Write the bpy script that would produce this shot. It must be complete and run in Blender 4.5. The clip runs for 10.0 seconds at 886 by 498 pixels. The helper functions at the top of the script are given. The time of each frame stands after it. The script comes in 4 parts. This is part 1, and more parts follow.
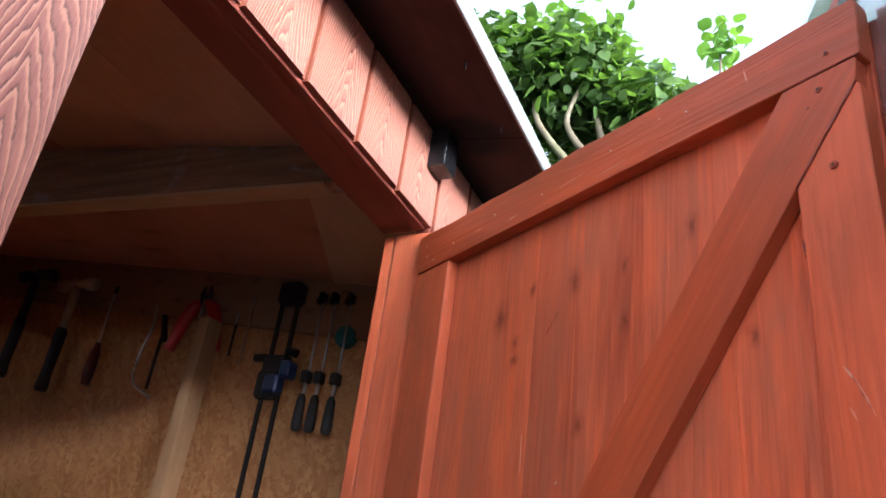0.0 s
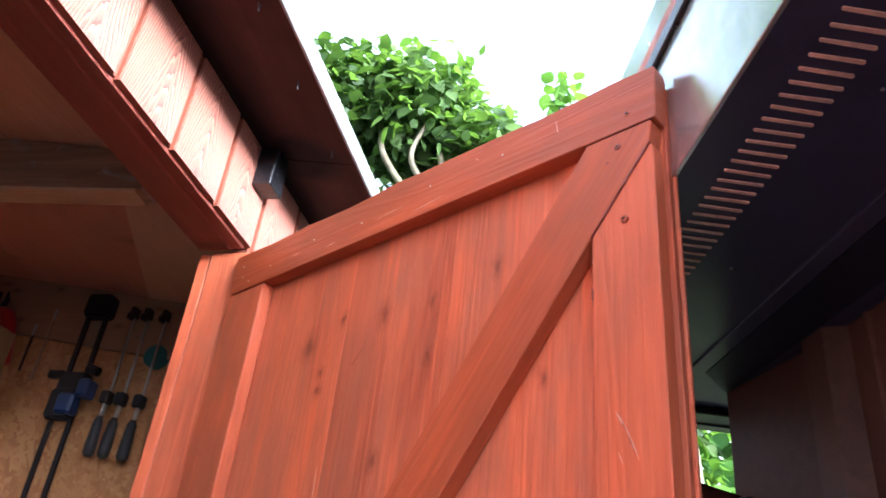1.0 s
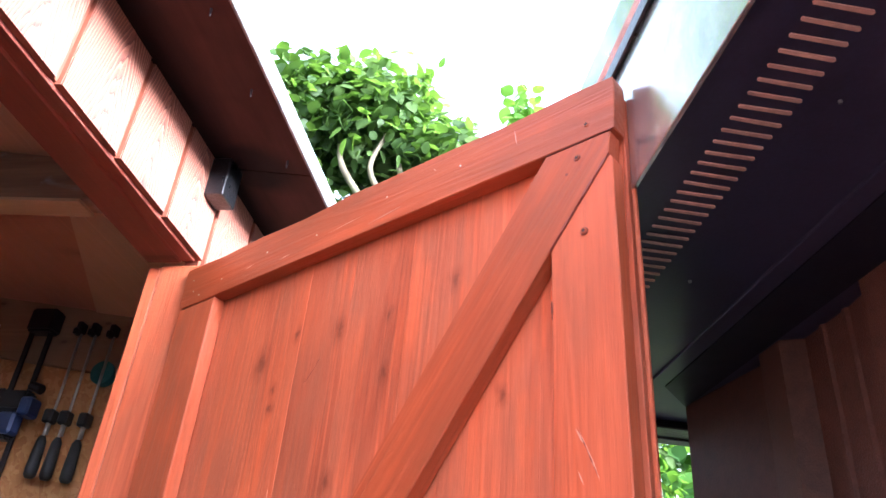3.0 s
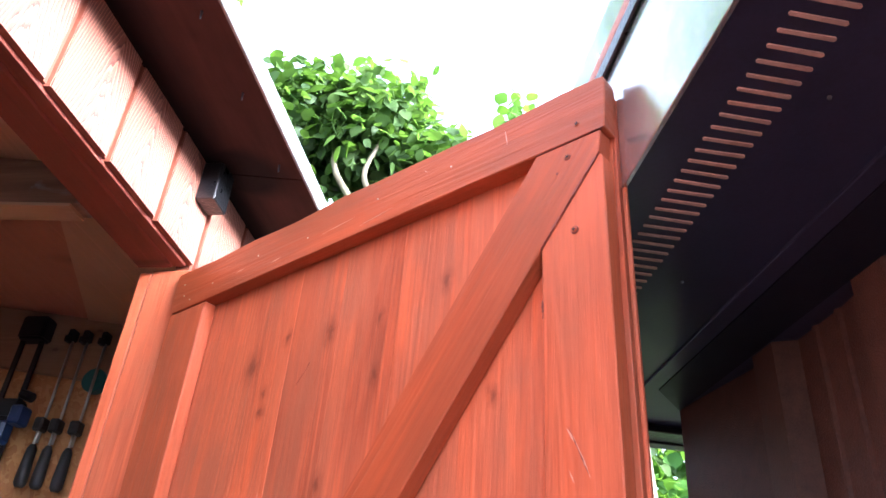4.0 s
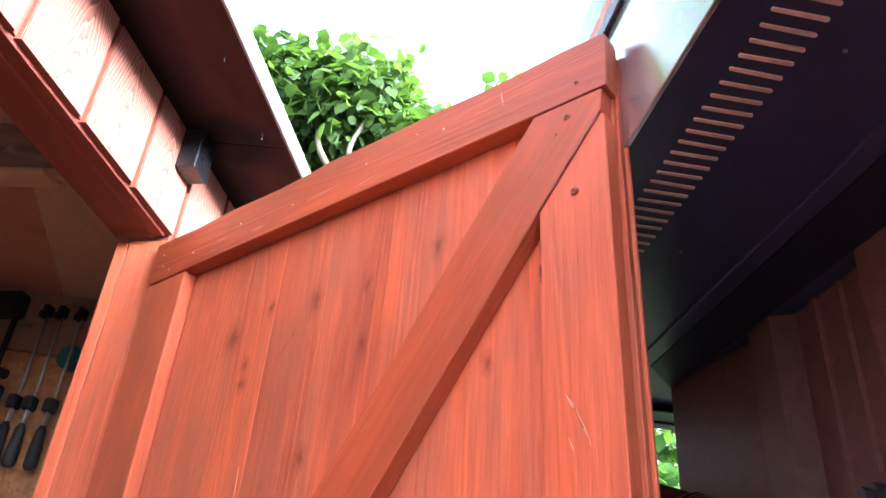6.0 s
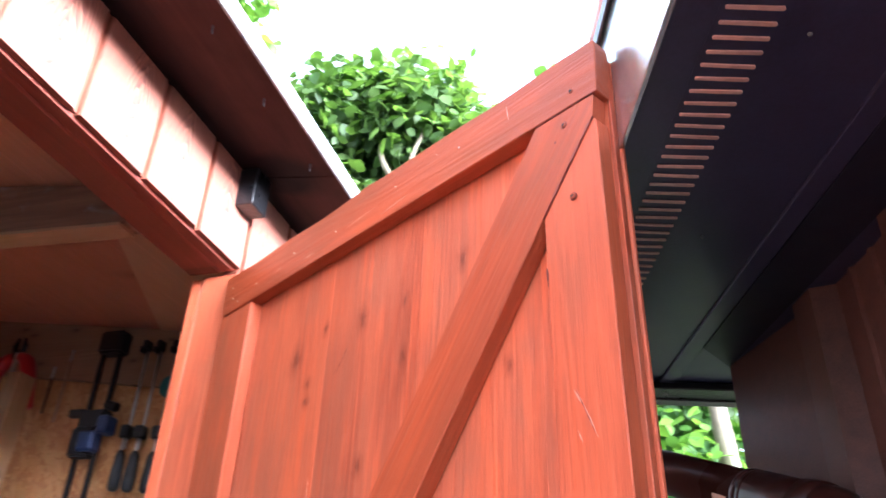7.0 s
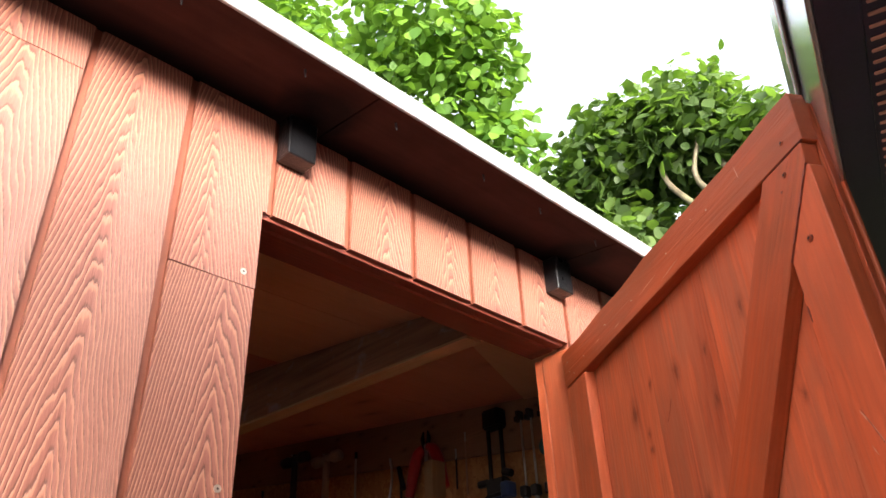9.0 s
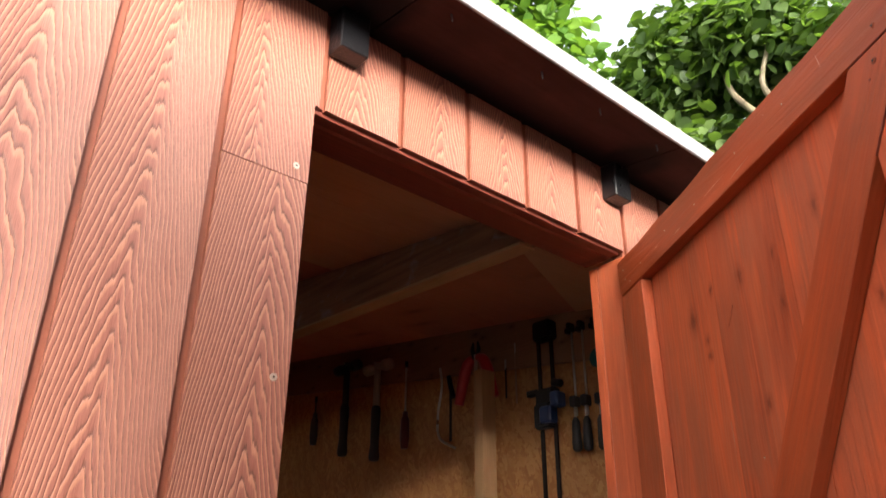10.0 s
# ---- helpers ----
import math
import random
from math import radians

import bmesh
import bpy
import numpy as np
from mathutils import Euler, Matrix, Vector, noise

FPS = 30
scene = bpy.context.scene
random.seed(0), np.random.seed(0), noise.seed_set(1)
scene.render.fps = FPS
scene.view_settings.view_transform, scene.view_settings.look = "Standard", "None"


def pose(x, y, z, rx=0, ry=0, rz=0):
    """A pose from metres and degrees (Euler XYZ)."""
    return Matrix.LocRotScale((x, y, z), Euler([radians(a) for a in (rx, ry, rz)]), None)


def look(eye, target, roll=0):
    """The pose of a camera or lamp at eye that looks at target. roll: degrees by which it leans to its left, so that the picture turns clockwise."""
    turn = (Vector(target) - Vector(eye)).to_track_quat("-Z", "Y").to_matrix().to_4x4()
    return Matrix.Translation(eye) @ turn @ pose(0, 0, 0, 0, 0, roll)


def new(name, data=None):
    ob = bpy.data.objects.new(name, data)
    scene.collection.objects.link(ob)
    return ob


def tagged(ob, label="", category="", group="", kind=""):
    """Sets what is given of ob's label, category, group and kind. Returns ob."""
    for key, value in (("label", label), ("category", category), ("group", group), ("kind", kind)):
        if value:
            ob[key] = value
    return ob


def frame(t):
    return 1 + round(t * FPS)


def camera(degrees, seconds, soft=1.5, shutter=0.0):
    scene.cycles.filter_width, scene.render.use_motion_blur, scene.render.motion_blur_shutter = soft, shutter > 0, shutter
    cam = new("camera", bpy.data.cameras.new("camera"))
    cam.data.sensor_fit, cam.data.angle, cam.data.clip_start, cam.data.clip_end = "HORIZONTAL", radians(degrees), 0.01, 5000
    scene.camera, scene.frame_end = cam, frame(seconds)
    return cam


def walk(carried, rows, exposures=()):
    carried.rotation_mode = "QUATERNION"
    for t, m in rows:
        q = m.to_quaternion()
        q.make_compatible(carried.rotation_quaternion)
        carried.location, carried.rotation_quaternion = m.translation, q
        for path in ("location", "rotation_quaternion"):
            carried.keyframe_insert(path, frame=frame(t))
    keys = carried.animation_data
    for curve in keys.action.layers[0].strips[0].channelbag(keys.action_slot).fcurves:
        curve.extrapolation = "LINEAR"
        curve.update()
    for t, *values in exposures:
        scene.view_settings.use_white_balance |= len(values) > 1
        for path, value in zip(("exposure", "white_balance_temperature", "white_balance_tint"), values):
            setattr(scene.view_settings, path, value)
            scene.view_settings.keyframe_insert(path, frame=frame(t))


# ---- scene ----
cam = camera(60.5, 10.0, shutter=0.2)
PATH = [
    (0, (-0.378, -0.581, 1.174), (1.236, 0.211, 2.051), 7.9),
    (0.5, (-0.376, -0.605, 1.173), (1.25, 0.044, 2.141), 7.6),
    (1, (-0.348, -0.62, 1.188), (1.342, -0.208, 2.177), 6.7),
    (1.5, (-0.341, -0.617, 1.186), (1.363, -0.323, 2.191), 6.0),
    (2, (-0.33, -0.626, 1.192), (1.38, -0.339, 2.188), 5.1),
    (2.5, (-0.323, -0.627, 1.192), (1.385, -0.328, 2.189), 4.5),
    (3, (-0.327, -0.62, 1.2), (1.361, -0.31, 2.227), 5.1),
    (4.5, (-0.307, -0.627, 1.191), (1.367, -0.33, 2.246), 4.7),
    (5, (-0.297, -0.624, 1.191), (1.381, -0.332, 2.239), 4.8),
    (5.5, (-0.282, -0.617, 1.178), (1.397, -0.334, 2.227), 5.1),
    (5.7, (-0.275, -0.609, 1.183), (1.414, -0.339, 2.22), 5.2),
    (6.8, (-0.283, -0.628, 1.194), (1.423, -0.343, 2.199), 1.5),
    (7, (-0.319, -0.697, 1.182), (1.34, -0.206, 2.186), 2.2),
    (7.5, (-0.375, -0.848, 1.143), (1.191, -0.032, 2.082), 4.5),
    (8, (-0.421, -0.869, 1.154), (1.108, -0.015, 2.119), 2.9),
    (8.5, (-0.508, -0.863, 1.164), (0.807, 0.236, 2.195), -0.5),
    (9, (-0.503, -0.862, 1.166), (0.715, 0.332, 2.209), -2.4),
    (9.5, (-0.493, -0.838, 1.179), (0.679, 0.433, 2.185), -1.2),
    (10, (-0.481, -0.826, 1.148), (0.707, 0.53, 2.013), 0.4),
]
walk(cam, [(t, look(eye, target, roll)) for t, eye, target, roll in PATH],
     [(0, 2.75, 5400, 12), (0.4, 3.05, 5300, 13), (1.0, 3.4, 5200, 14), (2.0, 3.75, 5200, 15), (5.5, 3.72, 5200, 15), (7.0, 3.92, 5150, 15), (8.1, 4.05, 5200, 14),
      (8.6, 3.1, 6300, 13), (9.0, 2.74, 6500, 13), (10.0, 2.54, 6600, 13)])

# ---- daylight ----
world = bpy.data.worlds.new("sky")
scene.world = world
world.use_nodes = True
wn, wl = world.node_tree.nodes, world.node_tree.links
wn.clear()
sky = wn.new("ShaderNodeTexSky")
sky.sky_type, sky.sun_disc = "NISHITA", False
sky.sun_elevation, sky.sun_rotation = radians(14), radians(210)
sky.dust_density, sky.ozone_density, sky.air_density = 4.0, 0.4, 1.0
cloud = wn.new("ShaderNodeHueSaturation")
cloud.inputs["Saturation"].default_value = 0.35
back = wn.new("ShaderNodeBackground")
back.inputs["Strength"].default_value = 0.15
wout = wn.new("ShaderNodeOutputWorld")
wl.new(sky.outputs[0], cloud.inputs["Color"])
wl.new(cloud.outputs[0], back.inputs["Color"])
wl.new(back.outputs[0], wout.inputs["Surface"])

sun = new("sun", bpy.data.lights.new("sun", "SUN"))
sun.data.energy, sun.data.angle, sun.data.color = 1.5, radians(12), (1.0, 0.96, 0.9)
sun.matrix_world = look((0, 0, 0), (0.5, 0.86, -0.105))


# ---- materials ----
def mat(name):
    m = bpy.data.materials.new(name)
    m.use_nodes = True
    nt = m.node_tree
    return m, nt, nt.nodes["Principled BSDF"]


def node(nt, kind, **values):
    nd = nt.nodes.new(kind)
    for key, value in values.items():
        nd.inputs[key.replace("_", " ")].default_value = value
    return nd


def math_node(nt, op, a, b=None, clamp=False):
    nd = nt.nodes.new("ShaderNodeMath")
    nd.operation, nd.use_clamp = op, clamp
    for i, v in enumerate((a, b)):
        if v is None:
            continue
        if isinstance(v, (int, float)):
            nd.inputs[i].default_value = v
        else:
            nt.links.new(v, nd.inputs[i])
    return nd.outputs[0]


def ramp(nt, fac, stops):
    nd = nt.nodes.new("ShaderNodeValToRGB")
    els = nd.color_ramp.elements
    for k, i in ((0, 0), (1, -1)):
        els[k].position, els[k].color = min(1.0, stops[i][0]), (*stops[i][1], 1)
    for p, c in stops[1:-1]:
        els.new(p).color = (*c, 1)
    nt.links.new(fac, nd.inputs[0])
    return nd.outputs[0]


def bump(nt, bsdf, height, strength, distance):
    nd = nt.nodes.new("ShaderNodeBump")
    nd.inputs["Strength"].default_value, nd.inputs["Distance"].default_value = strength, distance
    nt.links.new(height, nd.inputs["Height"])
    nt.links.new(nd.outputs[0], bsdf.inputs["Normal"])


def coords(nt, scale=(1, 1, 1), space="Object"):
    tc = nt.nodes.new("ShaderNodeTexCoord")
    mp = nt.nodes.new("ShaderNodeMapping")
    mp.inputs["Scale"].default_value = scale
    nt.links.new(tc.outputs[space], mp.inputs["Vector"])
    return mp.outputs[0]


def noise_tex(nt, vec, scale, detail=4.0, rough=0.55, distortion=0.0):
    nd = node(nt, "ShaderNodeTexNoise", Scale=scale, Detail=detail, Roughness=rough, Distortion=distortion)
    nt.links.new(vec, nd.inputs["Vector"])
    return nd.outputs["Fac"]


def mix(nt, fac, a, b, mode="MIX"):
    nd = nt.nodes.new("ShaderNodeMix")
    nd.data_type, nd.blend_type = "RGBA", mode
    for sock, v in ((nd.inputs[0], fac), (nd.inputs[6], a), (nd.inputs[7], b)):
        if isinstance(v, (int, float)):
            sock.default_value = v
        elif isinstance(v, tuple):
            sock.default_value = (*v, 1)
        else:
            nt.links.new(v, sock)
    return nd.outputs[2]


def embossed_cladding():
    """Composite board with a pressed cathedral grain; x across the board, z along it."""
    m, nt, b = mat("embossed_cladding")
    tc = nt.nodes.new("ShaderNodeTexCoord")
    info = nt.nodes.new("ShaderNodeObjectInfo")
    sep = nt.nodes.new("ShaderNodeSeparateXYZ")
    nt.links.new(tc.outputs["Object"], sep.inputs[0])
    rnd = info.outputs["Random"]
    off = math_node(nt, "MULTIPLY", math_node(nt, "SUBTRACT", rnd, 0.5), 0.05)
    z = math_node(nt, "ADD", sep.outputs["Z"], math_node(nt, "MULTIPLY", rnd, 37.0))
    comb = nt.nodes.new("ShaderNodeCombineXYZ")
    nt.links.new(sep.outputs["X"], comb.inputs[0])
    nt.links.new(math_node(nt, "MULTIPLY", rnd, 11.0), comb.inputs[1])
    nt.links.new(math_node(nt, "MULTIPLY", z, 0.22), comb.inputs[2])
    big = noise_tex(nt, comb.outputs[0], 13.0, 2.0, 0.45)
    mid = noise_tex(nt, comb.outputs[0], 70.0, 2.0, 0.5)
    comb2 = nt.nodes.new("ShaderNodeCombineXYZ")
    nt.links.new(math_node(nt, "MULTIPLY", sep.outputs["X"], 600.0), comb2.inputs[0])
    nt.links.new(math_node(nt, "MULTIPLY", z, 60.0), comb2.inputs[2])
    nt.links.new(rnd, comb2.inputs[1])
    fine = noise_tex(nt, comb2.outputs[0], 1.0, 2.0, 0.6)
    wob = math_node(nt, "MULTIPLY", math_node(nt, "SUBTRACT", big, 0.5), 0.04)
    x = math_node(nt, "ADD", math_node(nt, "ADD", sep.outputs["X"], off), wob)
    ax = math_node(nt, "POWER", math_node(nt, "ADD", math_node(nt, "MULTIPLY", x, x), 0.00002), 0.5)
    # rings crowd together towards the board's edges
    wide = math_node(nt, "ADD", math_node(nt, "MULTIPLY", ax, 125.0), math_node(nt, "MULTIPLY", math_node(nt, "MULTIPLY", ax, ax), 700.0))
    phase = math_node(nt, "ADD", math_node(nt, "MULTIPLY", z, 29.0), wide)
    phase = math_node(nt, "ADD", phase, math_node(nt, "MULTIPLY", big, 2.3))
    phase = math_node(nt, "ADD", phase, math_node(nt, "MULTIPLY", mid, 0.55))
    phase = math_node(nt, "ADD", phase, math_node(nt, "MULTIPLY", fine, 0.32))
    tooth = math_node(nt, "PINGPONG", math_node(nt, "ADD", math_node(nt, "MULTIPLY", sep.outputs["X"], 62.0), math_node(nt, "MULTIPLY", big, 5.0)), 0.5)
    tooth = math_node(nt, "MULTIPLY", tooth, math_node(nt, "SUBTRACT", 1.0, math_node(nt, "MULTIPLY", ax, 24.0), clamp=True))
    phase = math_node(nt, "ADD", phase, math_node(nt, "MULTIPLY", tooth, math_node(nt, "MULTIPLY", mid, 2.2)))
    wave = math_node(nt, "FRACT", phase)
    col = ramp(nt, wave, [(0.0, (0.056, 0.017, 0.011)), (0.1, (0.078, 0.025, 0.016)), (0.2, (0.188, 0.068, 0.046)), (0.6, (0.235, 0.09, 0.062)), (0.74, (0.41, 0.188, 0.12)), (0.93, (0.45, 0.222, 0.142)), (1.0, (0.056, 0.017, 0.011))])
    blot = noise_tex(nt, coords(nt, (1, 1, 0.35)), 9.0, 3.0)
    col = mix(nt, math_node(nt, "MULTIPLY", blot, 0.22), col, (0.25, 0.09, 0.064))
    streak = noise_tex(nt, coords(nt, (1100, 1100, 40)), 1.0, 2.0)
    col = mix(nt, 0.22, col, ramp(nt, streak, [(0.3, (0.16, 0.052, 0.036)), (0.7, (0.46, 0.19, 0.135))]))
    nt.links.new(col, b.inputs["Base Color"])
    nt.links.new(math_node(nt, "ADD", math_node(nt, "MULTIPLY", wave, -0.12), 0.5), b.inputs["Roughness"])
    h = math_node(nt, "ADD", ramp(nt, wave, [(0.0, (0, 0, 0)), (0.2, (0.55, 0.55, 0.55)), (0.9, (1, 1, 1)), (1.0, (0, 0, 0))]), math_node(nt, "MULTIPLY", streak, 0.4))
    bump(nt, b, h, 0.7, 0.001)
    return m


def stained_wood(name, dark, light, grain_axis=2, rough=0.5, knots=True, strength=0.25, spots=(), brushed=0.0):
    """Stained softwood: fibres along one axis of the object, growth rings, some knots."""
    m, nt, b = mat(name)
    info = nt.nodes.new("ShaderNodeObjectInfo")
    tc = nt.nodes.new("ShaderNodeTexCoord")
    shift = nt.nodes.new("ShaderNodeVectorMath")
    shift.operation = "MULTIPLY_ADD"
    comb = nt.nodes.new("ShaderNodeCombineXYZ")
    for i in range(3):
        nt.links.new(info.outputs["Random"], comb.inputs[i])
    nt.links.new(comb.outputs[0], shift.inputs[0])
    shift.inputs[1].default_value = (3.1, 5.7, 9.3)
    nt.links.new(tc.outputs["Object"], shift.inputs[2])

    def stretched(a, along, deep=None):
        mp = nt.nodes.new("ShaderNodeMapping")
        s = [a, a if deep is None else deep, a]
        s[grain_axis] = along
        mp.inputs["Scale"].default_value = s
        nt.links.new(shift.outputs[0], mp.inputs["Vector"])
        return mp.outputs[0]

    rings = noise_tex(nt, stretched(14, 1.1), 1.0, 2.0, 0.4, 0.6)
    lines = math_node(nt, "SINE", math_node(nt, "MULTIPLY", rings, 70.0))
    lines = math_node(nt, "ADD", math_node(nt, "MULTIPLY", lines, 0.5), 0.5)
    fibre = noise_tex(nt, stretched(230, 9), 1.0, 4.0, 0.7)
    blot = noise_tex(nt, stretched(7, 2.2), 1.0, 4.0, 0.6)
    coarse = noise_tex(nt, stretched(85, 2.4), 1.0, 3.0, 0.65)
    f = math_node(nt, "ADD", math_node(nt, "MULTIPLY", lines, 0.07), math_node(nt, "MULTIPLY", fibre, 0.42))
    f = math_node(nt, "ADD", f, math_node(nt, "MULTIPLY", coarse, 0.17))
    f = math_node(nt, "ADD", f, math_node(nt, "MULTIPLY", blot, 0.7))
    f = math_node(nt, "ADD", f, math_node(nt, "MULTIPLY", math_node(nt, "SUBTRACT", info.outputs["Random"], 0.5), 0.2))
    col = ramp(nt, f, [(0.3, dark), (0.7, tuple(0.6 * b_ + 0.4 * a_ for a_, b_ in zip(dark, light))), (1.05, light)])
    thin = noise_tex(nt, stretched(120, 3.0), 1.0, 2.0)
    col = mix(nt, ramp(nt, thin, [(0.6, (0, 0, 0)), (0.78, (0.45, 0.45, 0.45))]), col, tuple(min(1.0, 1.25 * c) for c in light))
    # thick patches of stain, brushed along the grain
    brush = math_node(nt, "ADD", math_node(nt, "MULTIPLY", noise_tex(nt, stretched(24, 4.0), 1.0, 4.0, 0.6), 0.7), math_node(nt, "MULTIPLY", noise_tex(nt, stretched(160, 5.0), 1.0, 2.0), 0.3))
    col = mix(nt, ramp(nt, brush, [(0.5, (0, 0, 0)), (0.66, (brushed, brushed, brushed))]), col, (min(1.0, 1.1 * light[0]), 0.86 * light[1], 0.6 * light[2]))
    if brushed:
        worn = noise_tex(nt, stretched(11, 3.4), 1.0, 4.0, 0.65)
        col = mix(nt, ramp(nt, worn, [(0.48, (0, 0, 0)), (0.68, (0.62, 0.62, 0.62))]), col, (0.5 * light[0], 0.68 * light[1], 0.85 * light[2]))
    if spots:
        # single knots (x, z, radius), each with a dark smear of stain trailing off below it
        pos = nt.nodes.new("ShaderNodeSeparateXYZ")
        nt.links.new(tc.outputs["Object"], pos.inputs[0])
        warp = math_node(nt, "MULTIPLY", math_node(nt, "SUBTRACT", noise_tex(nt, tc.outputs["Object"], 60.0, 3.0), 0.5), 0.02)
        for sx, sz, sr in spots:
            dx = math_node(nt, "ADD", math_node(nt, "SUBTRACT", pos.outputs["X"], sx), warp)
            dz = math_node(nt, "SUBTRACT", pos.outputs["Z"], sz)
            d = math_node(nt, "SQRT", math_node(nt, "ADD", math_node(nt, "MULTIPLY", dx, dx), math_node(nt, "MULTIPLY", math_node(nt, "MULTIPLY", dz, dz), 0.35)))
            core = ramp(nt, math_node(nt, "DIVIDE", d, sr * 1.7), [(0.0, (0.75, 0.75, 0.75)), (0.28, (0.55, 0.55, 0.55)), (0.45, (0.28, 0.28, 0.28)), (1.0, (0, 0, 0))])
            col = mix(nt, core, col, tuple(0.45 * c for c in dark))
    elif knots:
        spl = nt.nodes.new("ShaderNodeSeparateXYZ")
        nt.links.new(shift.outputs[0], spl.inputs[0])
        flat = nt.nodes.new("ShaderNodeCombineXYZ")
        nt.links.new(math_node(nt, "MULTIPLY", spl.outputs[2 if grain_axis != 2 else 0], 11.5), flat.inputs[0])
        nt.links.new(math_node(nt, "MULTIPLY", spl.outputs[grain_axis], 5.5), flat.inputs[1])
        vor = node(nt, "ShaderNodeTexVoronoi", Scale=1.0, Randomness=1.0)
        vor.voronoi_dimensions = "2D"
        nt.links.new(flat.outputs[0], vor.inputs["Vector"])
        kn = ramp(nt, vor.outputs["Distance"], [(0.0, (1, 1, 1)), (0.035, (0.9, 0.9, 0.9)), (0.06, (0.4, 0.4, 0.4)), (0.17, (0.0, 0.0, 0.0))])
        col = mix(nt, math_node(nt, "MULTIPLY", kn, 0.7), col, tuple(0.4 * c for c in dark))
    nt.links.new(col, b.inputs["Base Color"])
    nt.links.new(math_node(nt, "ADD", math_node(nt, "MULTIPLY", fibre, 0.25), rough - 0.12), b.inputs["Roughness"])
    b.inputs["Specular IOR Level"].default_value = 0.32
    bump(nt, b, math_node(nt, "ADD", fibre, math_node(nt, "MULTIPLY", lines, 0.3)), strength, 0.0018)
    return m


def plain(name, colour, rough, metal=0.0, speck=0.15, scale=60.0, relief=0.08, distance=0.001, coat=0.0, spec=0.5):
    m, nt, b = mat(name)
    v = coords(nt)
    big = noise_tex(nt, v, scale * 0.12, 3.0)
    small = noise_tex(nt, v, scale, 3.0)
    f = math_node(nt, "ADD", math_node(nt, "MULTIPLY", big, 0.6), math_node(nt, "MULTIPLY", small, 0.4))
    col = ramp(nt, f, [(0.3, tuple(c * (1 - speck) for c in colour)), (0.7, tuple(min(1, c * (1 + speck)) for c in colour))])
    nt.links.new(col, b.inputs["Base Color"])
    nt.links.new(math_node(nt, "ADD", math_node(nt, "MULTIPLY", big, 0.2), rough - 0.1, clamp=True), b.inputs["Roughness"])
    b.inputs["Metallic"].default_value = metal
    b.inputs["Coat Weight"].default_value = coat
    b.inputs["Coat Roughness"].default_value = 0.2
    b.inputs["Specular IOR Level"].default_value = spec
    bump(nt, b, small, relief, distance)
    return m


def soffit_material(tails):
    """Dark brown board, with black paint sprayed along the wall and round the rafter tails."""
    m, nt, b = mat("brown_black_soffit_board")
    v = coords(nt)
    sep = nt.nodes.new("ShaderNodeSeparateXYZ")
    nt.links.new(v, sep.inputs[0])
    n1 = noise_tex(nt, v, 14.0, 3.0)
    n2 = noise_tex(nt, coords(nt, (6, 60, 60)), 1.0, 4.0)
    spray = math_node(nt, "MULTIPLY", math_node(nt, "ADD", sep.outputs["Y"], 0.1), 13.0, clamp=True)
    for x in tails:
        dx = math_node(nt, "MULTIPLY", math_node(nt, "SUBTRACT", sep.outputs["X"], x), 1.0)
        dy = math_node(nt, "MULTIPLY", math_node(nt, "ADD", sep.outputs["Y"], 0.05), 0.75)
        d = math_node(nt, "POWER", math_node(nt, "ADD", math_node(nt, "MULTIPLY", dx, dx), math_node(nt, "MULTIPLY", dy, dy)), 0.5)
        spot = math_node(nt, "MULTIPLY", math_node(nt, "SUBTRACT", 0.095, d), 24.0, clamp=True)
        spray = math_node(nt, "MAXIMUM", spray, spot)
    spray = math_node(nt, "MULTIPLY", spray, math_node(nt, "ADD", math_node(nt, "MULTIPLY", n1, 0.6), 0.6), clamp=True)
    col = ramp(nt, math_node(nt, "ADD", math_node(nt, "MULTIPLY", n1, 0.5), math_node(nt, "MULTIPLY", n2, 0.5)),
               [(0.3, (0.026, 0.0093, 0.0079)), (0.7, (0.056, 0.019, 0.0156))])
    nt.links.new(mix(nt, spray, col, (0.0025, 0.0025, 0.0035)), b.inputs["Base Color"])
    b.inputs["Roughness"].default_value = 0.65
    b.inputs["Specular IOR Level"].default_value = 0.08
    bump(nt, b, n2, 0.15, 0.001)
    return m


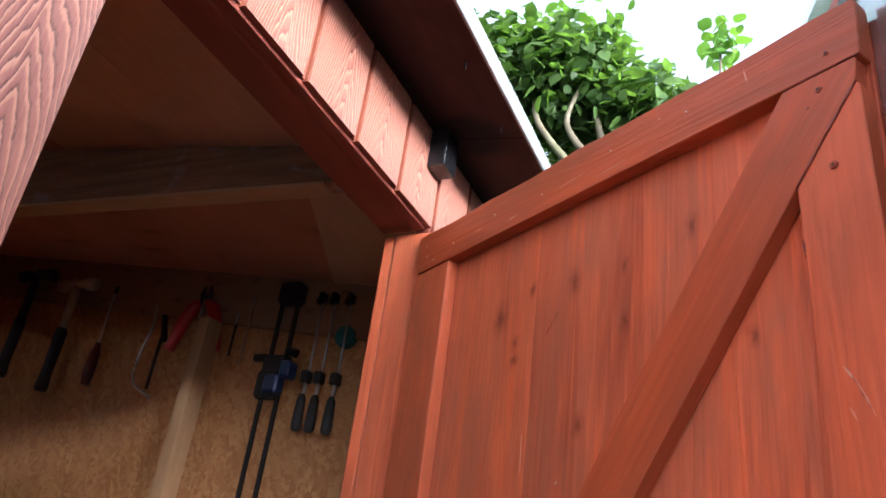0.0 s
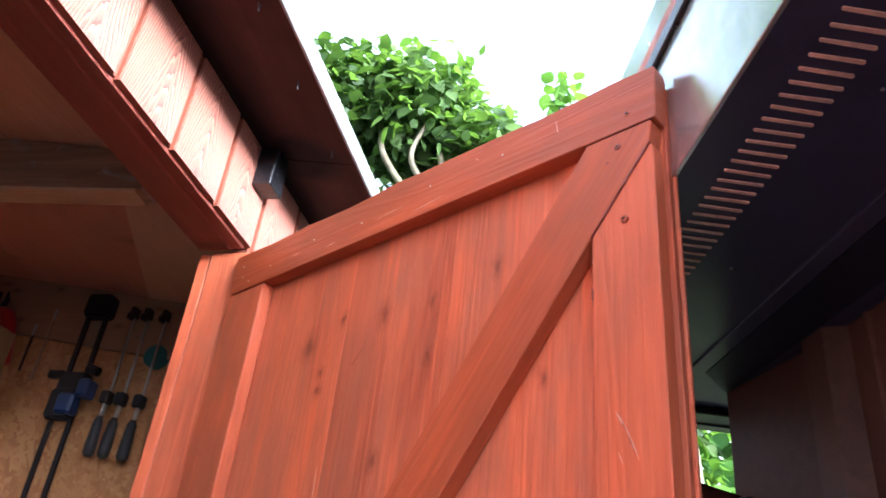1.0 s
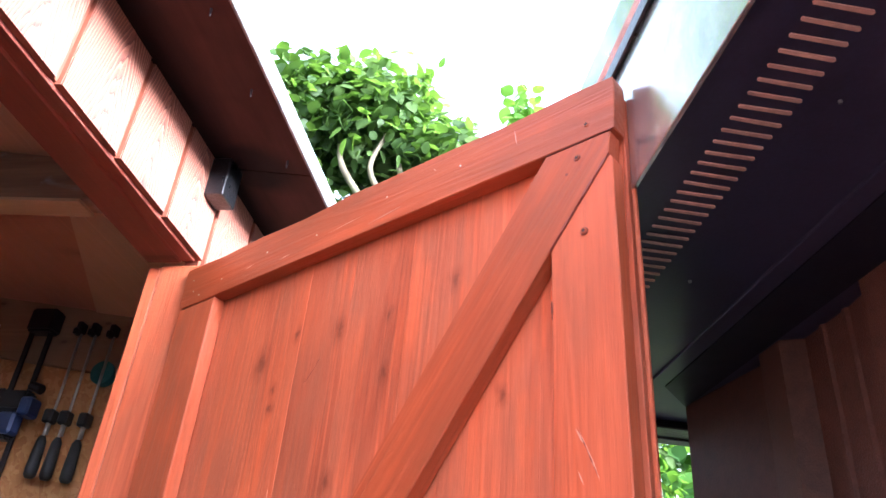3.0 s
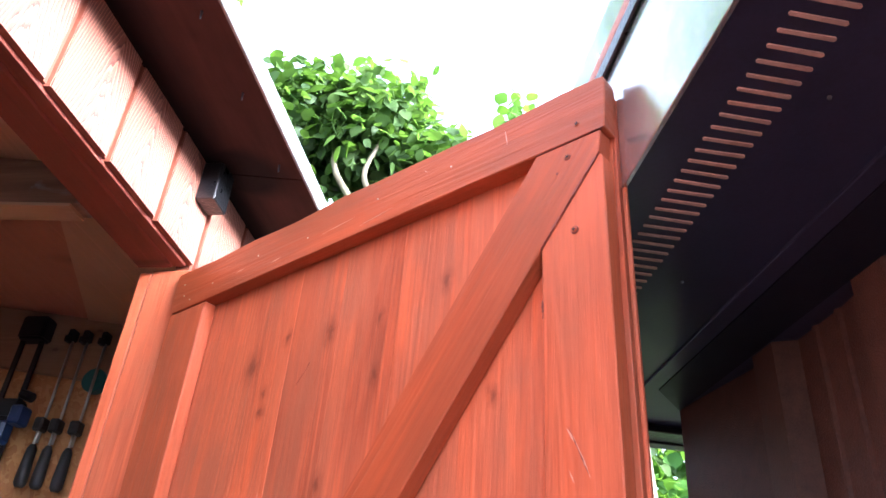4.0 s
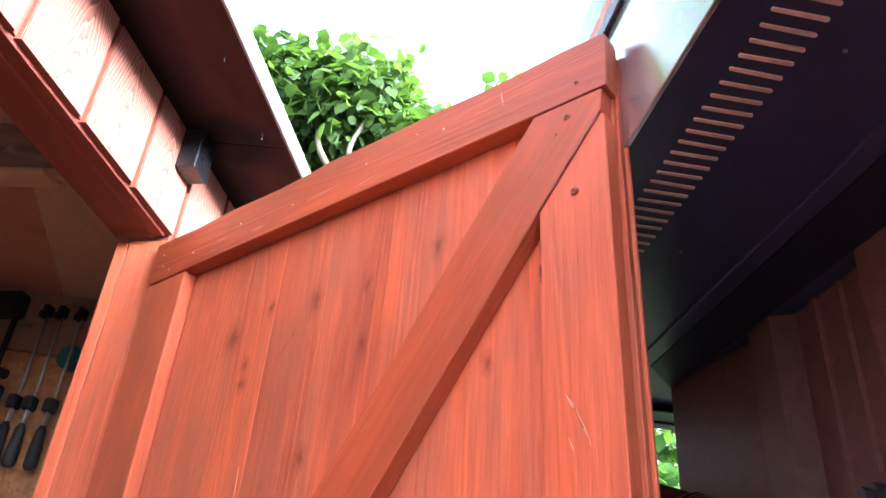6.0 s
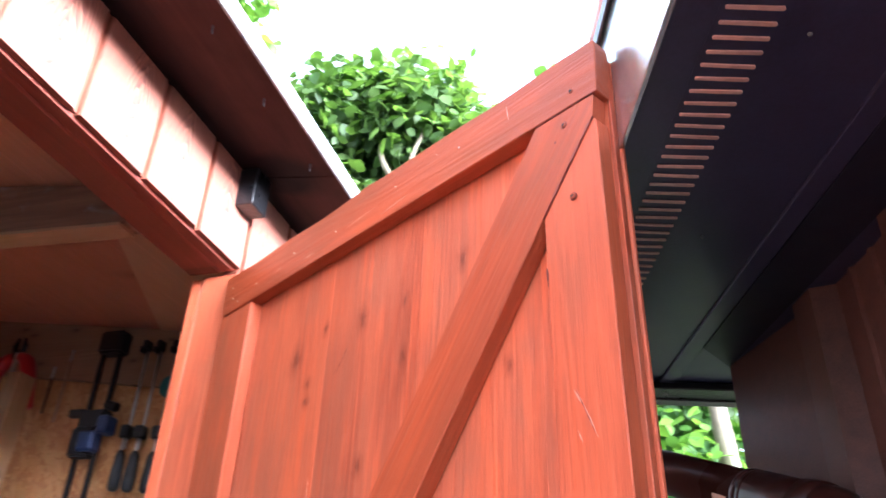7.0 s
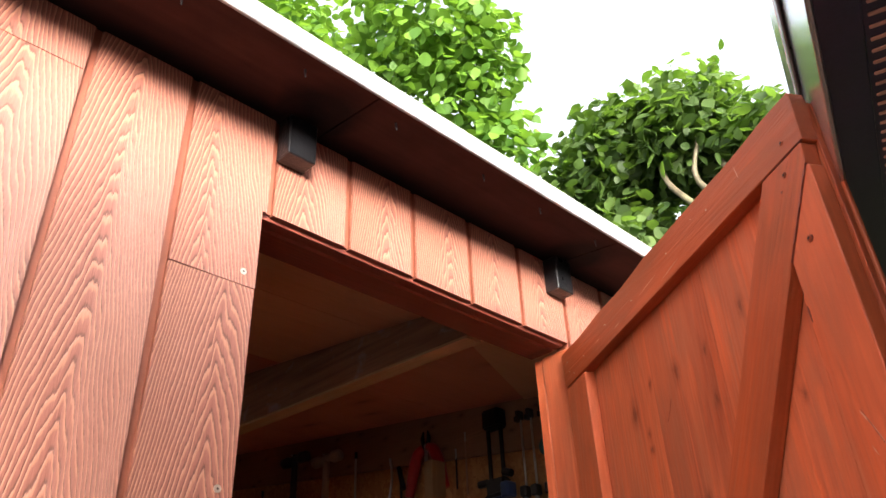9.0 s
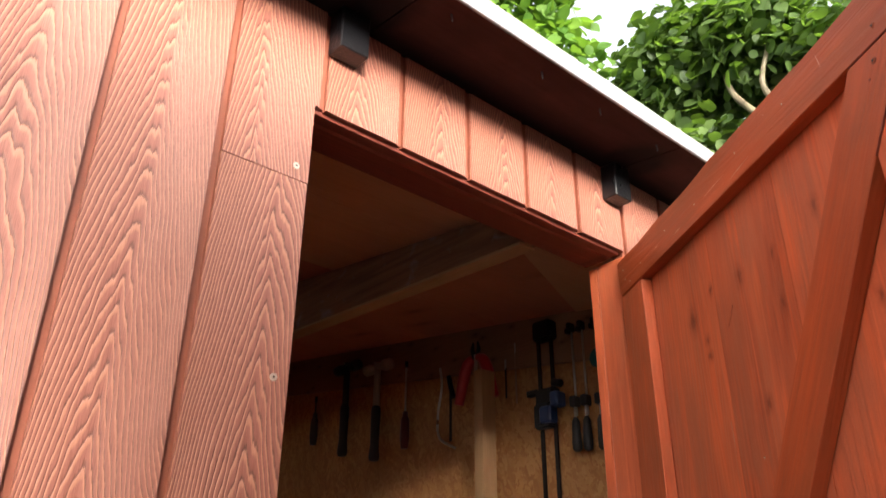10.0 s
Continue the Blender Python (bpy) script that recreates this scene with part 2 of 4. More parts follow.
def strand_board():
    """Pressed wood strands: overlapping layers of short flakes that lie every way."""
    m, nt, b = mat("strand_board")
    v = coords(nt)
    col, hgt = None, None
    for k, (turn, sy, sz) in enumerate(((0.3, 78, 17), (1.25, 64, 15), (2.2, 72, 16), (2.8, 58, 14))):
        rot = nt.nodes.new("ShaderNodeMapping")
        rot.inputs["Rotation"].default_value = (0, turn, 0)
        rot.inputs["Location"].default_value = (0.37 * k, 0, 0.71 * k)
        nt.links.new(v, rot.inputs["Vector"])
        mp = nt.nodes.new("ShaderNodeMapping")
        mp.inputs["Scale"].default_value = (sy, 0.01, sz)
        nt.links.new(rot.outputs[0], mp.inputs["Vector"])
        vor = node(nt, "ShaderNodeTexVoronoi", Scale=1.0)
        nt.links.new(mp.outputs[0], vor.inputs["Vector"])
        g = nt.nodes.new("ShaderNodeRGBToBW")
        nt.links.new(vor.outputs["Color"], g.inputs[0])
        c = ramp(nt, g.outputs[0], [(0.2, (0.4, 0.175, 0.062)), (0.5, (0.475, 0.23, 0.085)), (0.8, (0.56, 0.305, 0.127))])
        if col is None:
            col, hgt = c, g.outputs[0]
        else:
            pick = math_node(nt, "GREATER_THAN", noise_tex(nt, rot.outputs[0], 26.0 + 7 * k, 1.0), 0.5)
            col = mix(nt, pick, col, c)
            hgt = math_node(nt, "ADD", math_node(nt, "MULTIPLY", hgt, 0.6), math_node(nt, "MULTIPLY", g.outputs[0], 0.4))
    stain = noise_tex(nt, v, 3.5, 4.0)
    col = mix(nt, ramp(nt, stain, [(0.4, (0, 0, 0)), (0.75, (0.5, 0.5, 0.5))]), col, (0.34, 0.15, 0.055))
    nt.links.new(col, b.inputs["Base Color"])
    b.inputs["Roughness"].default_value = 0.6
    bump(nt, b, hgt, 0.3, 0.0015)
    return m


def leaf_material(name, dark, light, through_light=0.46):
    m, nt, b = mat(name)
    geo = nt.nodes.new("ShaderNodeNewGeometry")
    col = ramp(nt, geo.outputs["Random Per Island"], [(0.0, dark), (0.6, tuple((a + c) / 2 for a, c in zip(dark, light))), (1.0, light)])
    vein = noise_tex(nt, coords(nt), 180.0, 2.0)
    col = mix(nt, math_node(nt, "MULTIPLY", vein, 0.3), col, tuple(0.7 * c for c in dark))
    nt.links.new(col, b.inputs["Base Color"])
    b.inputs["Roughness"].default_value = 0.6
    b.inputs["Specular IOR Level"].default_value = 0.3
    tr = nt.nodes.new("ShaderNodeBsdfTranslucent")
    nt.links.new(mix(nt, 0.55, col, (0.22, 0.42, 0.03)), tr.inputs["Color"])
    ms = nt.nodes.new("ShaderNodeMixShader")
    ms.inputs[0].default_value = through_light
    nt.links.new(b.outputs[0], ms.inputs[1])
    nt.links.new(tr.outputs[0], ms.inputs[2])
    nt.links.new(ms.outputs[0], nt.nodes["Material Output"].inputs["Surface"])
    return m


def bark_material():
    m, nt, b = mat("smooth_bark")
    v = coords(nt, (1, 1, 0.45))
    a = noise_tex(nt, v, 14.0, 5.0, 0.6)
    c = noise_tex(nt, v, 90.0, 3.0)
    col = ramp(nt, a, [(0.3, (0.05, 0.038, 0.022)), (0.5, (0.1, 0.08, 0.048)), (0.72, (0.18, 0.155, 0.105))])
    moss = noise_tex(nt, v, 5.0, 3.0)
    col = mix(nt, ramp(nt, moss, [(0.5, (0, 0, 0)), (0.75, (0.5, 0.5, 0.5))]), col, (0.12, 0.15, 0.05))
    nt.links.new(col, b.inputs["Base Color"])
    b.inputs["Roughness"].default_value = 0.6
    bump(nt, b, math_node(nt, "ADD", a, math_node(nt, "MULTIPLY", c, 0.4)), 0.5, 0.006)
    return m


CLAD = embossed_cladding()
GROOVE = plain("groove_board", (0.19, 0.053, 0.027), 0.6)
PLANK = stained_wood("red_stained_plank", (0.22, 0.036, 0.014), (0.69, 0.168, 0.07), 2, 0.5, strength=0.6, brushed=0.6, spots=(
    (0.386, 1.607, 0.011), (0.229, 1.592, 0.013), (0.405, 1.41, 0.008), (0.58, 1.624, 0.008), (0.477, 1.604, 0.006), (0.268, 1.545, 0.006), (0.27, 1.52, 0.006), (0.3, 1.62, 0.006), (0.655, 1.47, 0.006), (0.48, 1.53, 0.007)))
RED_Z = stained_wood("red_stained_upright", (0.2, 0.034, 0.013), (0.6, 0.132, 0.05), 2, 0.5, knots=False, strength=0.5, brushed=0.4)
RED_X = stained_wood("red_stained_rail", (0.22, 0.037, 0.012), (0.47, 0.1, 0.034), 0, 0.48, knots=False, strength=0.5, brushed=0.4)
# darker red for the header, drip batten, left jamb, joints and holes
RED_DARK = stained_wood("darker_red_timber", (0.12, 0.026, 0.017), (0.25, 0.064, 0.042), 0, 0.55)
PLY_RED = stained_wood("red_brown_roof_ply", (0.45, 0.17, 0.12), (0.62, 0.27, 0.19), 0, 0.6, strength=0.1)
PLY_PALE = stained_wood("pale_brown_roof_ply", (0.5, 0.27, 0.17), (0.68, 0.4, 0.27), 0, 0.6, knots=False, strength=0.1)
RAW = stained_wood("bare_softwood", (0.34, 0.19, 0.09), (0.53, 0.34, 0.18), 2, 0.6, strength=0.12)
# tie underside: bare wood, with ground bounce put into its colour
RAW_Y = stained_wood("bare_lit_softwood_tie", (0.38, 0.24, 0.13), (0.58, 0.4, 0.25), 1, 0.6, knots=False, strength=0.12)
GREY_WOOD = stained_wood("aged_brown_timber", (0.21, 0.115, 0.068), (0.37, 0.215, 0.135), 1, 0.65)
FENCE = stained_wood("brown_fence_board", (0.08, 0.045, 0.025), (0.17, 0.1, 0.06), 2, 0.7)
OSB = strand_board()
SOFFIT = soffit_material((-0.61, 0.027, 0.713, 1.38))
BLACK = plain("black_gloss_paint", (0.006, 0.006, 0.007), 0.3, speck=0.2, scale=170, relief=0.6, distance=0.002, coat=0.12)
# base raised to grey, standing in for sky mirrored in black gloss
FELT = plain("glossy_drip_edge", (0.24, 0.24, 0.245), 0.16, speck=0.3, scale=160, relief=0.3, distance=0.002, coat=1.0)
EAVE = plain("black_coated_steel", (0.48, 0.48, 0.49), 0.22, metal=0.75, speck=0.35, scale=220, relief=0.2, distance=0.0012, coat=1.0)
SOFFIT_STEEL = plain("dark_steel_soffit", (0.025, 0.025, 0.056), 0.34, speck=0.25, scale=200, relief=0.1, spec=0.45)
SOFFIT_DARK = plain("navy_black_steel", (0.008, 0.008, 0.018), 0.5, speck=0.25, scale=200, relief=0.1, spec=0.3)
LIP = plain("grey_steel_lip", (0.09, 0.095, 0.095), 0.4, speck=0.2)
SLOT = plain("vent_slot_brown", (0.52, 0.33, 0.27), 0.6, speck=0.25, scale=150)
WALL_STEEL = plain("dark_brown_textured_steel", (0.085, 0.04, 0.029), 0.52, speck=0.3, scale=420, relief=0.6, distance=0.0015, spec=0.2)
PIPE = plain("brown_plastic_pipe", (0.036, 0.011, 0.008), 0.28, speck=0.15, scale=50, relief=0.04, spec=0.2)
LABEL = plain("worn_paper_patch", (0.5, 0.32, 0.22), 0.7, speck=0.3)
STEEL = plain("bright_tool_steel", (0.55, 0.54, 0.52), 0.3, metal=0.9, speck=0.15)
IRON = plain("black_tool_iron", (0.012, 0.012, 0.014), 0.45, metal=0.3)
RUBBER = plain("black_rubber_grip", (0.016, 0.017, 0.02), 0.55)
BLUE = plain("blue_plastic", (0.012, 0.035, 0.12), 0.4)
TEAL = plain("teal_plastic", (0.01, 0.12, 0.13), 0.4)
RED = plain("red_plastic_grip", (0.5, 0.02, 0.026), 0.38)
WINE = plain("dark_red_handle", (0.1, 0.01, 0.012), 0.3)
PALE = plain("pale_worn_handle", (0.45, 0.38, 0.3), 0.5)
COPPER = plain("tarnished_steel_bar", (0.4, 0.27, 0.19), 0.35, metal=0.8)
SCAR = plain("scratched_bare_wood", (0.55, 0.27, 0.19), 0.6)
SCREW = plain("zinc_screw", (0.5, 0.47, 0.4), 0.35, metal=0.8)
BARK = bark_material()
CUT = plain("fresh_cut_wood", (0.5, 0.3, 0.16), 0.7, speck=0.3, scale=70)
DEAD = leaf_material("dry_brown_leaf", (0.2, 0.09, 0.02), (0.4, 0.22, 0.06))
LEAF = leaf_material("green_leaf", (0.024, 0.05, 0.014), (0.092, 0.155, 0.036), 0.42)
# lighter leaf colour, with the back-light put into it
LEAF_B = leaf_material("young_backlit_leaf", (0.035, 0.1, 0.011), (0.16, 0.31, 0.035))
LEAF_D = leaf_material("shaded_green_leaf", (0.016, 0.056, 0.01), (0.075, 0.18, 0.026), 0.42)
SOIL = plain("ground_gravel", (0.13, 0.114, 0.097), 0.9, speck=0.25, scale=30, relief=0.6, distance=0.02)


# ---- mesh helpers ----
def mesh_ob(name, bm, material, parent=None, at=None, smooth=False):
    me = bpy.data.meshes.new(name)
    bm.to_mesh(me)
    bm.free()
    me.materials.append(material)
    if smooth:
        for p in me.polygons:
            p.use_smooth = True
    ob = new(name, me)
    if parent is not None:
        ob.parent = parent
    if at is not None:
        ob.matrix_basis = at
    return ob


def part(name, bm, material, parent, label="", at=None, smooth=False):
    return tagged(mesh_ob(name, bm, material, parent, at, smooth), label)


def thing(name, label, category, at=None, group="", kind=""):
    ob = new(name)
    if at is not None:
        ob.matrix_basis = at
    return tagged(ob, label, category, group, kind)


def box(x0, x1, y0, y1, z0, z1, bevel=0.0, seg=1, bm=None):
    own = bmesh.new()
    m = Matrix.Translation(((x0 + x1) / 2, (y0 + y1) / 2, (z0 + z1) / 2)) @ Matrix.Diagonal((x1 - x0, y1 - y0, z1 - z0, 1))
    bmesh.ops.create_cube(own, size=1.0, matrix=m)
    if bevel:
        bmesh.ops.bevel(own, geom=list(own.edges), offset=bevel, segments=seg, affect="EDGES")
    if bm is None:
        return own
    me = bpy.data.meshes.new("tmp")
    own.to_mesh(me)
    own.free()
    bm.from_mesh(me)
    bpy.data.meshes.remove(me)
    return bm


def prism(points, y0, y1, bevel=0.0):
    """A plate with the outline points (x, z), from y0 to y1."""
    bm = bmesh.new()
    a = [bm.verts.new((x, y0, z)) for x, z in points]
    b = [bm.verts.new((x, y1, z)) for x, z in points]
    bm.faces.new(a)
    bm.faces.new(b[::-1])
    k = len(points)
    for i in range(k):
        bm.faces.new((a[i], b[i], b[(i + 1) % k], a[(i + 1) % k]))
    bmesh.ops.recalc_face_normals(bm, faces=list(bm.faces))
    if bevel:
        bmesh.ops.bevel(bm, geom=list(bm.edges), offset=bevel, segments=1, affect="EDGES")
    return bm


def tube(path, radii, sides=12, bm=None, caps=True, rough=0.0):
    """A tapered round tube through the points of path."""
    bm = bm or bmesh.new()
    pts = [Vector(p) for p in path]
    rings = []
    side = Vector((0.31, 0.87, 0.12))
    for i, p in enumerate(pts):
        d = (pts[min(i + 1, len(pts) - 1)] - pts[max(i - 1, 0)]).normalized()
        a = (side - d * side.dot(d))
        if a.length < 1e-4:
            a = Vector((1, 0, 0)) - d * d.x
        a.normalize()
        b = d.cross(a)
        ring = []
        for k in range(sides):
            ang = 2 * math.pi * k / sides
            v = a * math.cos(ang) + b * math.sin(ang)
            r = radii[i] * (1 + rough * noise.noise(p * 9 + v * 1.3))
            ring.append(bm.verts.new(p + v * r))
        rings.append(ring)
    for r0, r1 in zip(rings, rings[1:]):
        for k in range(sides):
            bm.faces.new((r0[k], r0[(k + 1) % sides], r1[(k + 1) % sides], r1[k]))
    if caps:
        bm.faces.new(rings[0][::-1])
        bm.faces.new(rings[-1])
    return bm


def smooth_path(points, radii, steps=5):
    """Catmull-Rom through the points."""
    P = [Vector(p) for p in points]
    P = [P[0] * 2 - P[1]] + P + [P[-1] * 2 - P[-2]]
    out, rad = [], []
    for i in range(1, len(P) - 2):
        for s in range(steps):
            t = s / steps
            a, b, c, d = P[i - 1:i + 3]
            out.append(0.5 * ((2 * b) + (c - a) * t + (2 * a - 5 * b + 4 * c - d) * t * t + (3 * b - a - 3 * c + d) * t ** 3))
            rad.append(radii[i - 1] * (1 - t) + radii[i] * t)
    out.append(P[-2])
    rad.append(radii[-1])
    return out, rad


# ---- ground ----
g = bmesh.new()
bmesh.ops.create_grid(g, x_segments=40, y_segments=40, size=150)
for v in g.verts:
    v.co.z = -0.02 - 0.03 * noise.noise(v.co * 0.1)
tagged(mesh_ob("ground", g, SOIL), "trodden gravel and soil round the sheds", "ground", kind="structure")

# added out of view: keeps low horizon sky off the glossy parts
fence = thing("added_yard_fence", "unseen brown boarded fence added to close the yard and block low sky", "fence")
for k in range(26):
    part("fence_board", box(-2.9, -2.88, -1.9 + 0.15 * k, -1.755 + 0.15 * k, 0, 1.0), FENCE, fence)
part("fence_rail", box(-2.92, -2.9005, -1.9, 2.0, 0.75, 0.83), FENCE, fence)

# ---- shed: walls ----
LINTEL, EAVE_Z, PITCH = 1.83, 2.02, 0.15
DOOR_L, DOOR_R = -0.013, 0.742
WALL_L, WALL_R, DEPTH = -1.35, 1.41, 2.45
SLOPE, ROOF0 = 0.13, 2.0


def roof_z(y):
    return ROOF0 + SLOPE * y


wall_front = tagged(mesh_ob("wall_front", prism(
    [(WALL_L, 0), (DOOR_L + 0.002, 0), (DOOR_L + 0.002, LINTEL + 0.004), (DOOR_R + 0.004, LINTEL + 0.004), (DOOR_R + 0.004, 0), (WALL_R - 0.012, 0), (WALL_R - 0.012, EAVE_Z), (WALL_L, EAVE_Z)],
    0.0075, 0.032), GROOVE), "shed front wall of embossed red-brown composite boards", "wall", kind="structure")
wall_side = tagged(mesh_ob("wall_side", prism([(0.032, 0), (DEPTH, 0), (DEPTH, roof_z(DEPTH)), (0.032, roof_z(0.03))], -0.02, 0.02), OSB,
                           at=Matrix.Translation((1.32, 0, 0)) @ Matrix(((0, 1, 0, 0), (1, 0, 0, 0), (0, 0, 1, 0), (0, 0, 0, 1)))),
                   "strand board lining of the shed's end wall", "wall", kind="structure")
tagged(mesh_ob("wall_end_outer", box(1.345, 1.40, 0.034, DEPTH, 0, 1.98), GROOVE), "outer skin of the shed's end wall", "wall", kind="structure")
tagged(mesh_ob("wall_back", box(WALL_L, 1.298, DEPTH - 0.04, DEPTH, 0, roof_z(DEPTH) - 0.01), OSB), "strand board back wall inside the shed", "wall", kind="structure")
tagged(mesh_ob("wall_left", box(WALL_L, WALL_L + 0.04, 0.034, DEPTH - 0.042, 0, 2.0), OSB), "strand board left wall inside the shed", "wall", kind="structure")
tagged(mesh_ob("floor", box(WALL_L, WALL_R, 0.034, DEPTH, 0.0, 0.05), RAW), "bare timber shed floor", "floor", kind="structure")


def plain_edges(bm):
    """Sawn edges carry no embossed grain: second material slot."""
    bm.normal_update()
    for f in bm.faces:
        f.material_index = 0 if f.normal.y < -0.8 else 1


def board(w, h, bevel=0.0014):
    bm = box(-w / 2, w / 2, -0.004, 0.0105, 0, h)
    side = [e for e in bm.edges if all(v.co.y < 0 for v in e.verts) and abs(e.verts[0].co.x - e.verts[1].co.x) < 1e-5]
    bmesh.ops.bevel(bm, geom=side, offset=bevel, segments=2, affect="EDGES")
    plain_edges(bm)
    return bm


# ---- shed: doorway timbers ----
trim = thing("door_frame", "red-stained timber frame of the shed doorway", "door frame", kind="structure")
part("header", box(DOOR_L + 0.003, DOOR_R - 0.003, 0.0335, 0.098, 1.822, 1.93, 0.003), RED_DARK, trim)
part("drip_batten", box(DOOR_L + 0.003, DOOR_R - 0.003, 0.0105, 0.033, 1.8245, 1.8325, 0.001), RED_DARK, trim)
part("jamb", box(DOOR_R, DOOR_R + 0.05, -0.016, 0.072, 0, 1.8205, 0.003), RED_Z, trim)
part("jamb_stop", box(DOOR_R + 0.004, DOOR_R + 0.055, 0.0725, 0.098, 0, 1.82, 0.004), RED_Z, trim)
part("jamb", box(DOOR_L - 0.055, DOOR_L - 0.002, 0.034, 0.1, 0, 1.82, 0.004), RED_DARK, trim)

# ---- shed: roof ----
roof = thing("roof", "black-edged shed roof with a dark brown underside and red-brown ply inside", "roof", kind="structure")


def roof_slab(x0, x1, y0, y1, drop, thick, material, name, label=""):
    bm = bmesh.new()
    v = []
    for dz in (drop, drop + thick):
        for x, y in ((x0, y0), (x1, y0), (x1, y1[1]), (x0, y1[0])) if isinstance(y1, tuple) else ((x0, y0), (x1, y0), (x1, y1), (x0, y1)):
            v.append(bm.verts.new((x, y, roof_z(y) + dz)))
    for f in ((3, 2, 1, 0), (4, 5, 6, 7), (0, 1, 5, 4), (1, 2, 6, 5), (2, 3, 7, 6), (3, 0, 4, 7)):
        bm.faces.new([v[i] for i in f])
    return part(name, bm, material, roof, label)


ROOF_R = 1.535
joints = (-1.6, -0.62, 0.07, 0.72, ROOF_R)
for a, b in zip(joints, joints[1:]):
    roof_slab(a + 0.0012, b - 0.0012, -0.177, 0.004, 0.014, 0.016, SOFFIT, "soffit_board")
LINING = -0.073
roof_slab(-1.3, 0.66, 0.034, 0.47, LINING, 0.014, PLY_PALE, "lining_panel", "pale brown ply lining")
roof_slab(-1.3, 0.66, 0.472, 0.9, LINING, 0.014, PLY_PALE, "lining_panel", "pale brown ply lining")
roof_slab(0.661, 1.298, 0.034, (0.27, 0.568), LINING - 0.006, 0.02, PLY_PALE, "lining_panel", "pale brown ply lining")
roof_slab(0.661, 1.298, 0.2, 0.9, LINING, 0.014, PLY_RED, "lining_panel", "red-brown ply lining")
roof_slab(-1.3, 1.298, 0.9015, DEPTH - 0.045, LINING, 0.014, PLY_RED, "lining_panel", "red-brown ply lining")
roof_slab(-1.62, ROOF_R + 0.004, -0.177, DEPTH + 0.1, 0.0305, 0.02, BLACK, "roof_deck")
part("eave_fascia", box(-1.62, ROOF_R + 0.002, -0.1845, -0.1775, roof_z(-0.185) + 0.012, roof_z(-0.185) + 0.05, 0.0015), FELT, roof, "glossy black eave strip, base lightened for sky reflection")
part("verge_board", prism([(-0.19, roof_z(-0.19) - 0.03), (DEPTH + 0.1, roof_z(DEPTH + 0.1) - 0.07), (DEPTH + 0.1, roof_z(DEPTH + 0.1) + 0.02), (-0.19, roof_z(-0.19) + 0.02)], -0.008, 0.008),
     BLACK, roof, "black verge board", at=Matrix.Translation((ROOF_R - 0.012, 0, 0)) @ Matrix(((0, 1, 0, 0), (1, 0, 0, 0), (0, 0, 1, 0), (0, 0, 0, 1))))
for x in (-0.637, 0.0, 0.686, 1.353):
    part("rafter_tail", box(x, x + 0.053, -0.037, -0.0008, 1.931, 2.0105, 0.002), BLACK, roof, "black-painted rafter tail")
for i, x in enumerate((-0.25, -0.05, 0.13, 0.34, 0.5, 0.68, 0.9, 1.16)):
    part("nail", tube([(x, -0.145, roof_z(-0.145) + 0.016), (x + 0.002, -0.145, roof_z(-0.145))], [0.0022, 0.001], 6), RUBBER, roof)

# tie beam across the shed, its underside strip lightened for ground bounce, and gussets
tie = thing("tie_beam", "brown roof beam with a bare underside, lightened for ground bounce", "beam", kind="structure")


def sloped(x0, x1, y0, y1, lo, hi):
    """A timber along y; lo and hi give its under and upper side as (height, rise per metre)."""
    return [Vector((x, y, base + rise * y)) for x in (x0, x1) for (base, rise), y in ((lo, y0), (lo, y1), (hi, y1), (hi, y0))]


def timber(*size):
    bm = bmesh.new()
    v = [bm.verts.new(p) for p in sloped(*size)]
    for f in ((0, 1, 2, 3), (7, 6, 5, 4), (0, 4, 5, 1), (1, 5, 6, 2), (2, 6, 7, 3), (3, 7, 4, 0)):
        bm.faces.new([v[i] for i in f])
    bmesh.ops.recalc_face_normals(bm, faces=list(bm.faces))
    return bm


BEAM, nt, bb = mat("mould_bloomed_beam")
wood = noise_tex(nt, coords(nt, (60, 3, 60)), 1.0, 4.0, 0.6)
tone = ramp(nt, wood, [(0.3, (0.15, 0.08, 0.048)), (0.7, (0.3, 0.17, 0.105))])
bloom = noise_tex(nt, coords(nt, (1, 1, 1.6)), 11.0, 4.0, 0.55, 0.8)
tone = mix(nt, ramp(nt, bloom, [(0.56, (0, 0, 0)), (0.68, (0.55, 0.55, 0.55))]), tone, (0.3, 0.32, 0.35))
nt.links.new(tone, bb.inputs["Base Color"])
bb.inputs["Roughness"].default_value = 0.75
bump(nt, bb, wood, 0.2, 0.001)
part("beam", timber(0.601, 0.644, 0.099, DEPTH - 0.05, (1.8575, 0.045), (1.923, 0.13)), BEAM, tie)
part("bare_edge", timber(0.6, 0.645, 0.16, DEPTH - 0.05, (1.851, 0.045), (1.857, 0.045)), RAW_Y, tie, "bare pale underside, lightened as if lit by ground bounce")
plate = thing("wall_plate", "brown timber plate along the top of the end wall", "wall plate", kind="structure")
part("plate_timber", timber(1.283, 1.2985, 0.1, DEPTH - 0.05, (1.765, 0.13), (1.925, 0.13)), GREY_WOOD, plate)

# ---- shed door, standing open ----
DOOR_AT = Matrix.Translation((0.7276, 0.0067, 0)) @ Matrix.Rotation(radians(237.8), 4, "Z")
# local x runs from the hinge to the free edge, local -y is the braced inner face side
door = thing("shed_door", "red-stained boarded shed door with a braced inner face, standing open", "door", DOOR_AT)
B = 0.024


def dpart(name, bm, m, label="", at=None):
    return part(name, bm, m, door, label, at)


edges = [-0.006, 0.066, 0.162, 0.235, 0.309, 0.402, 0.507, 0.613, 0.7, 0.8]
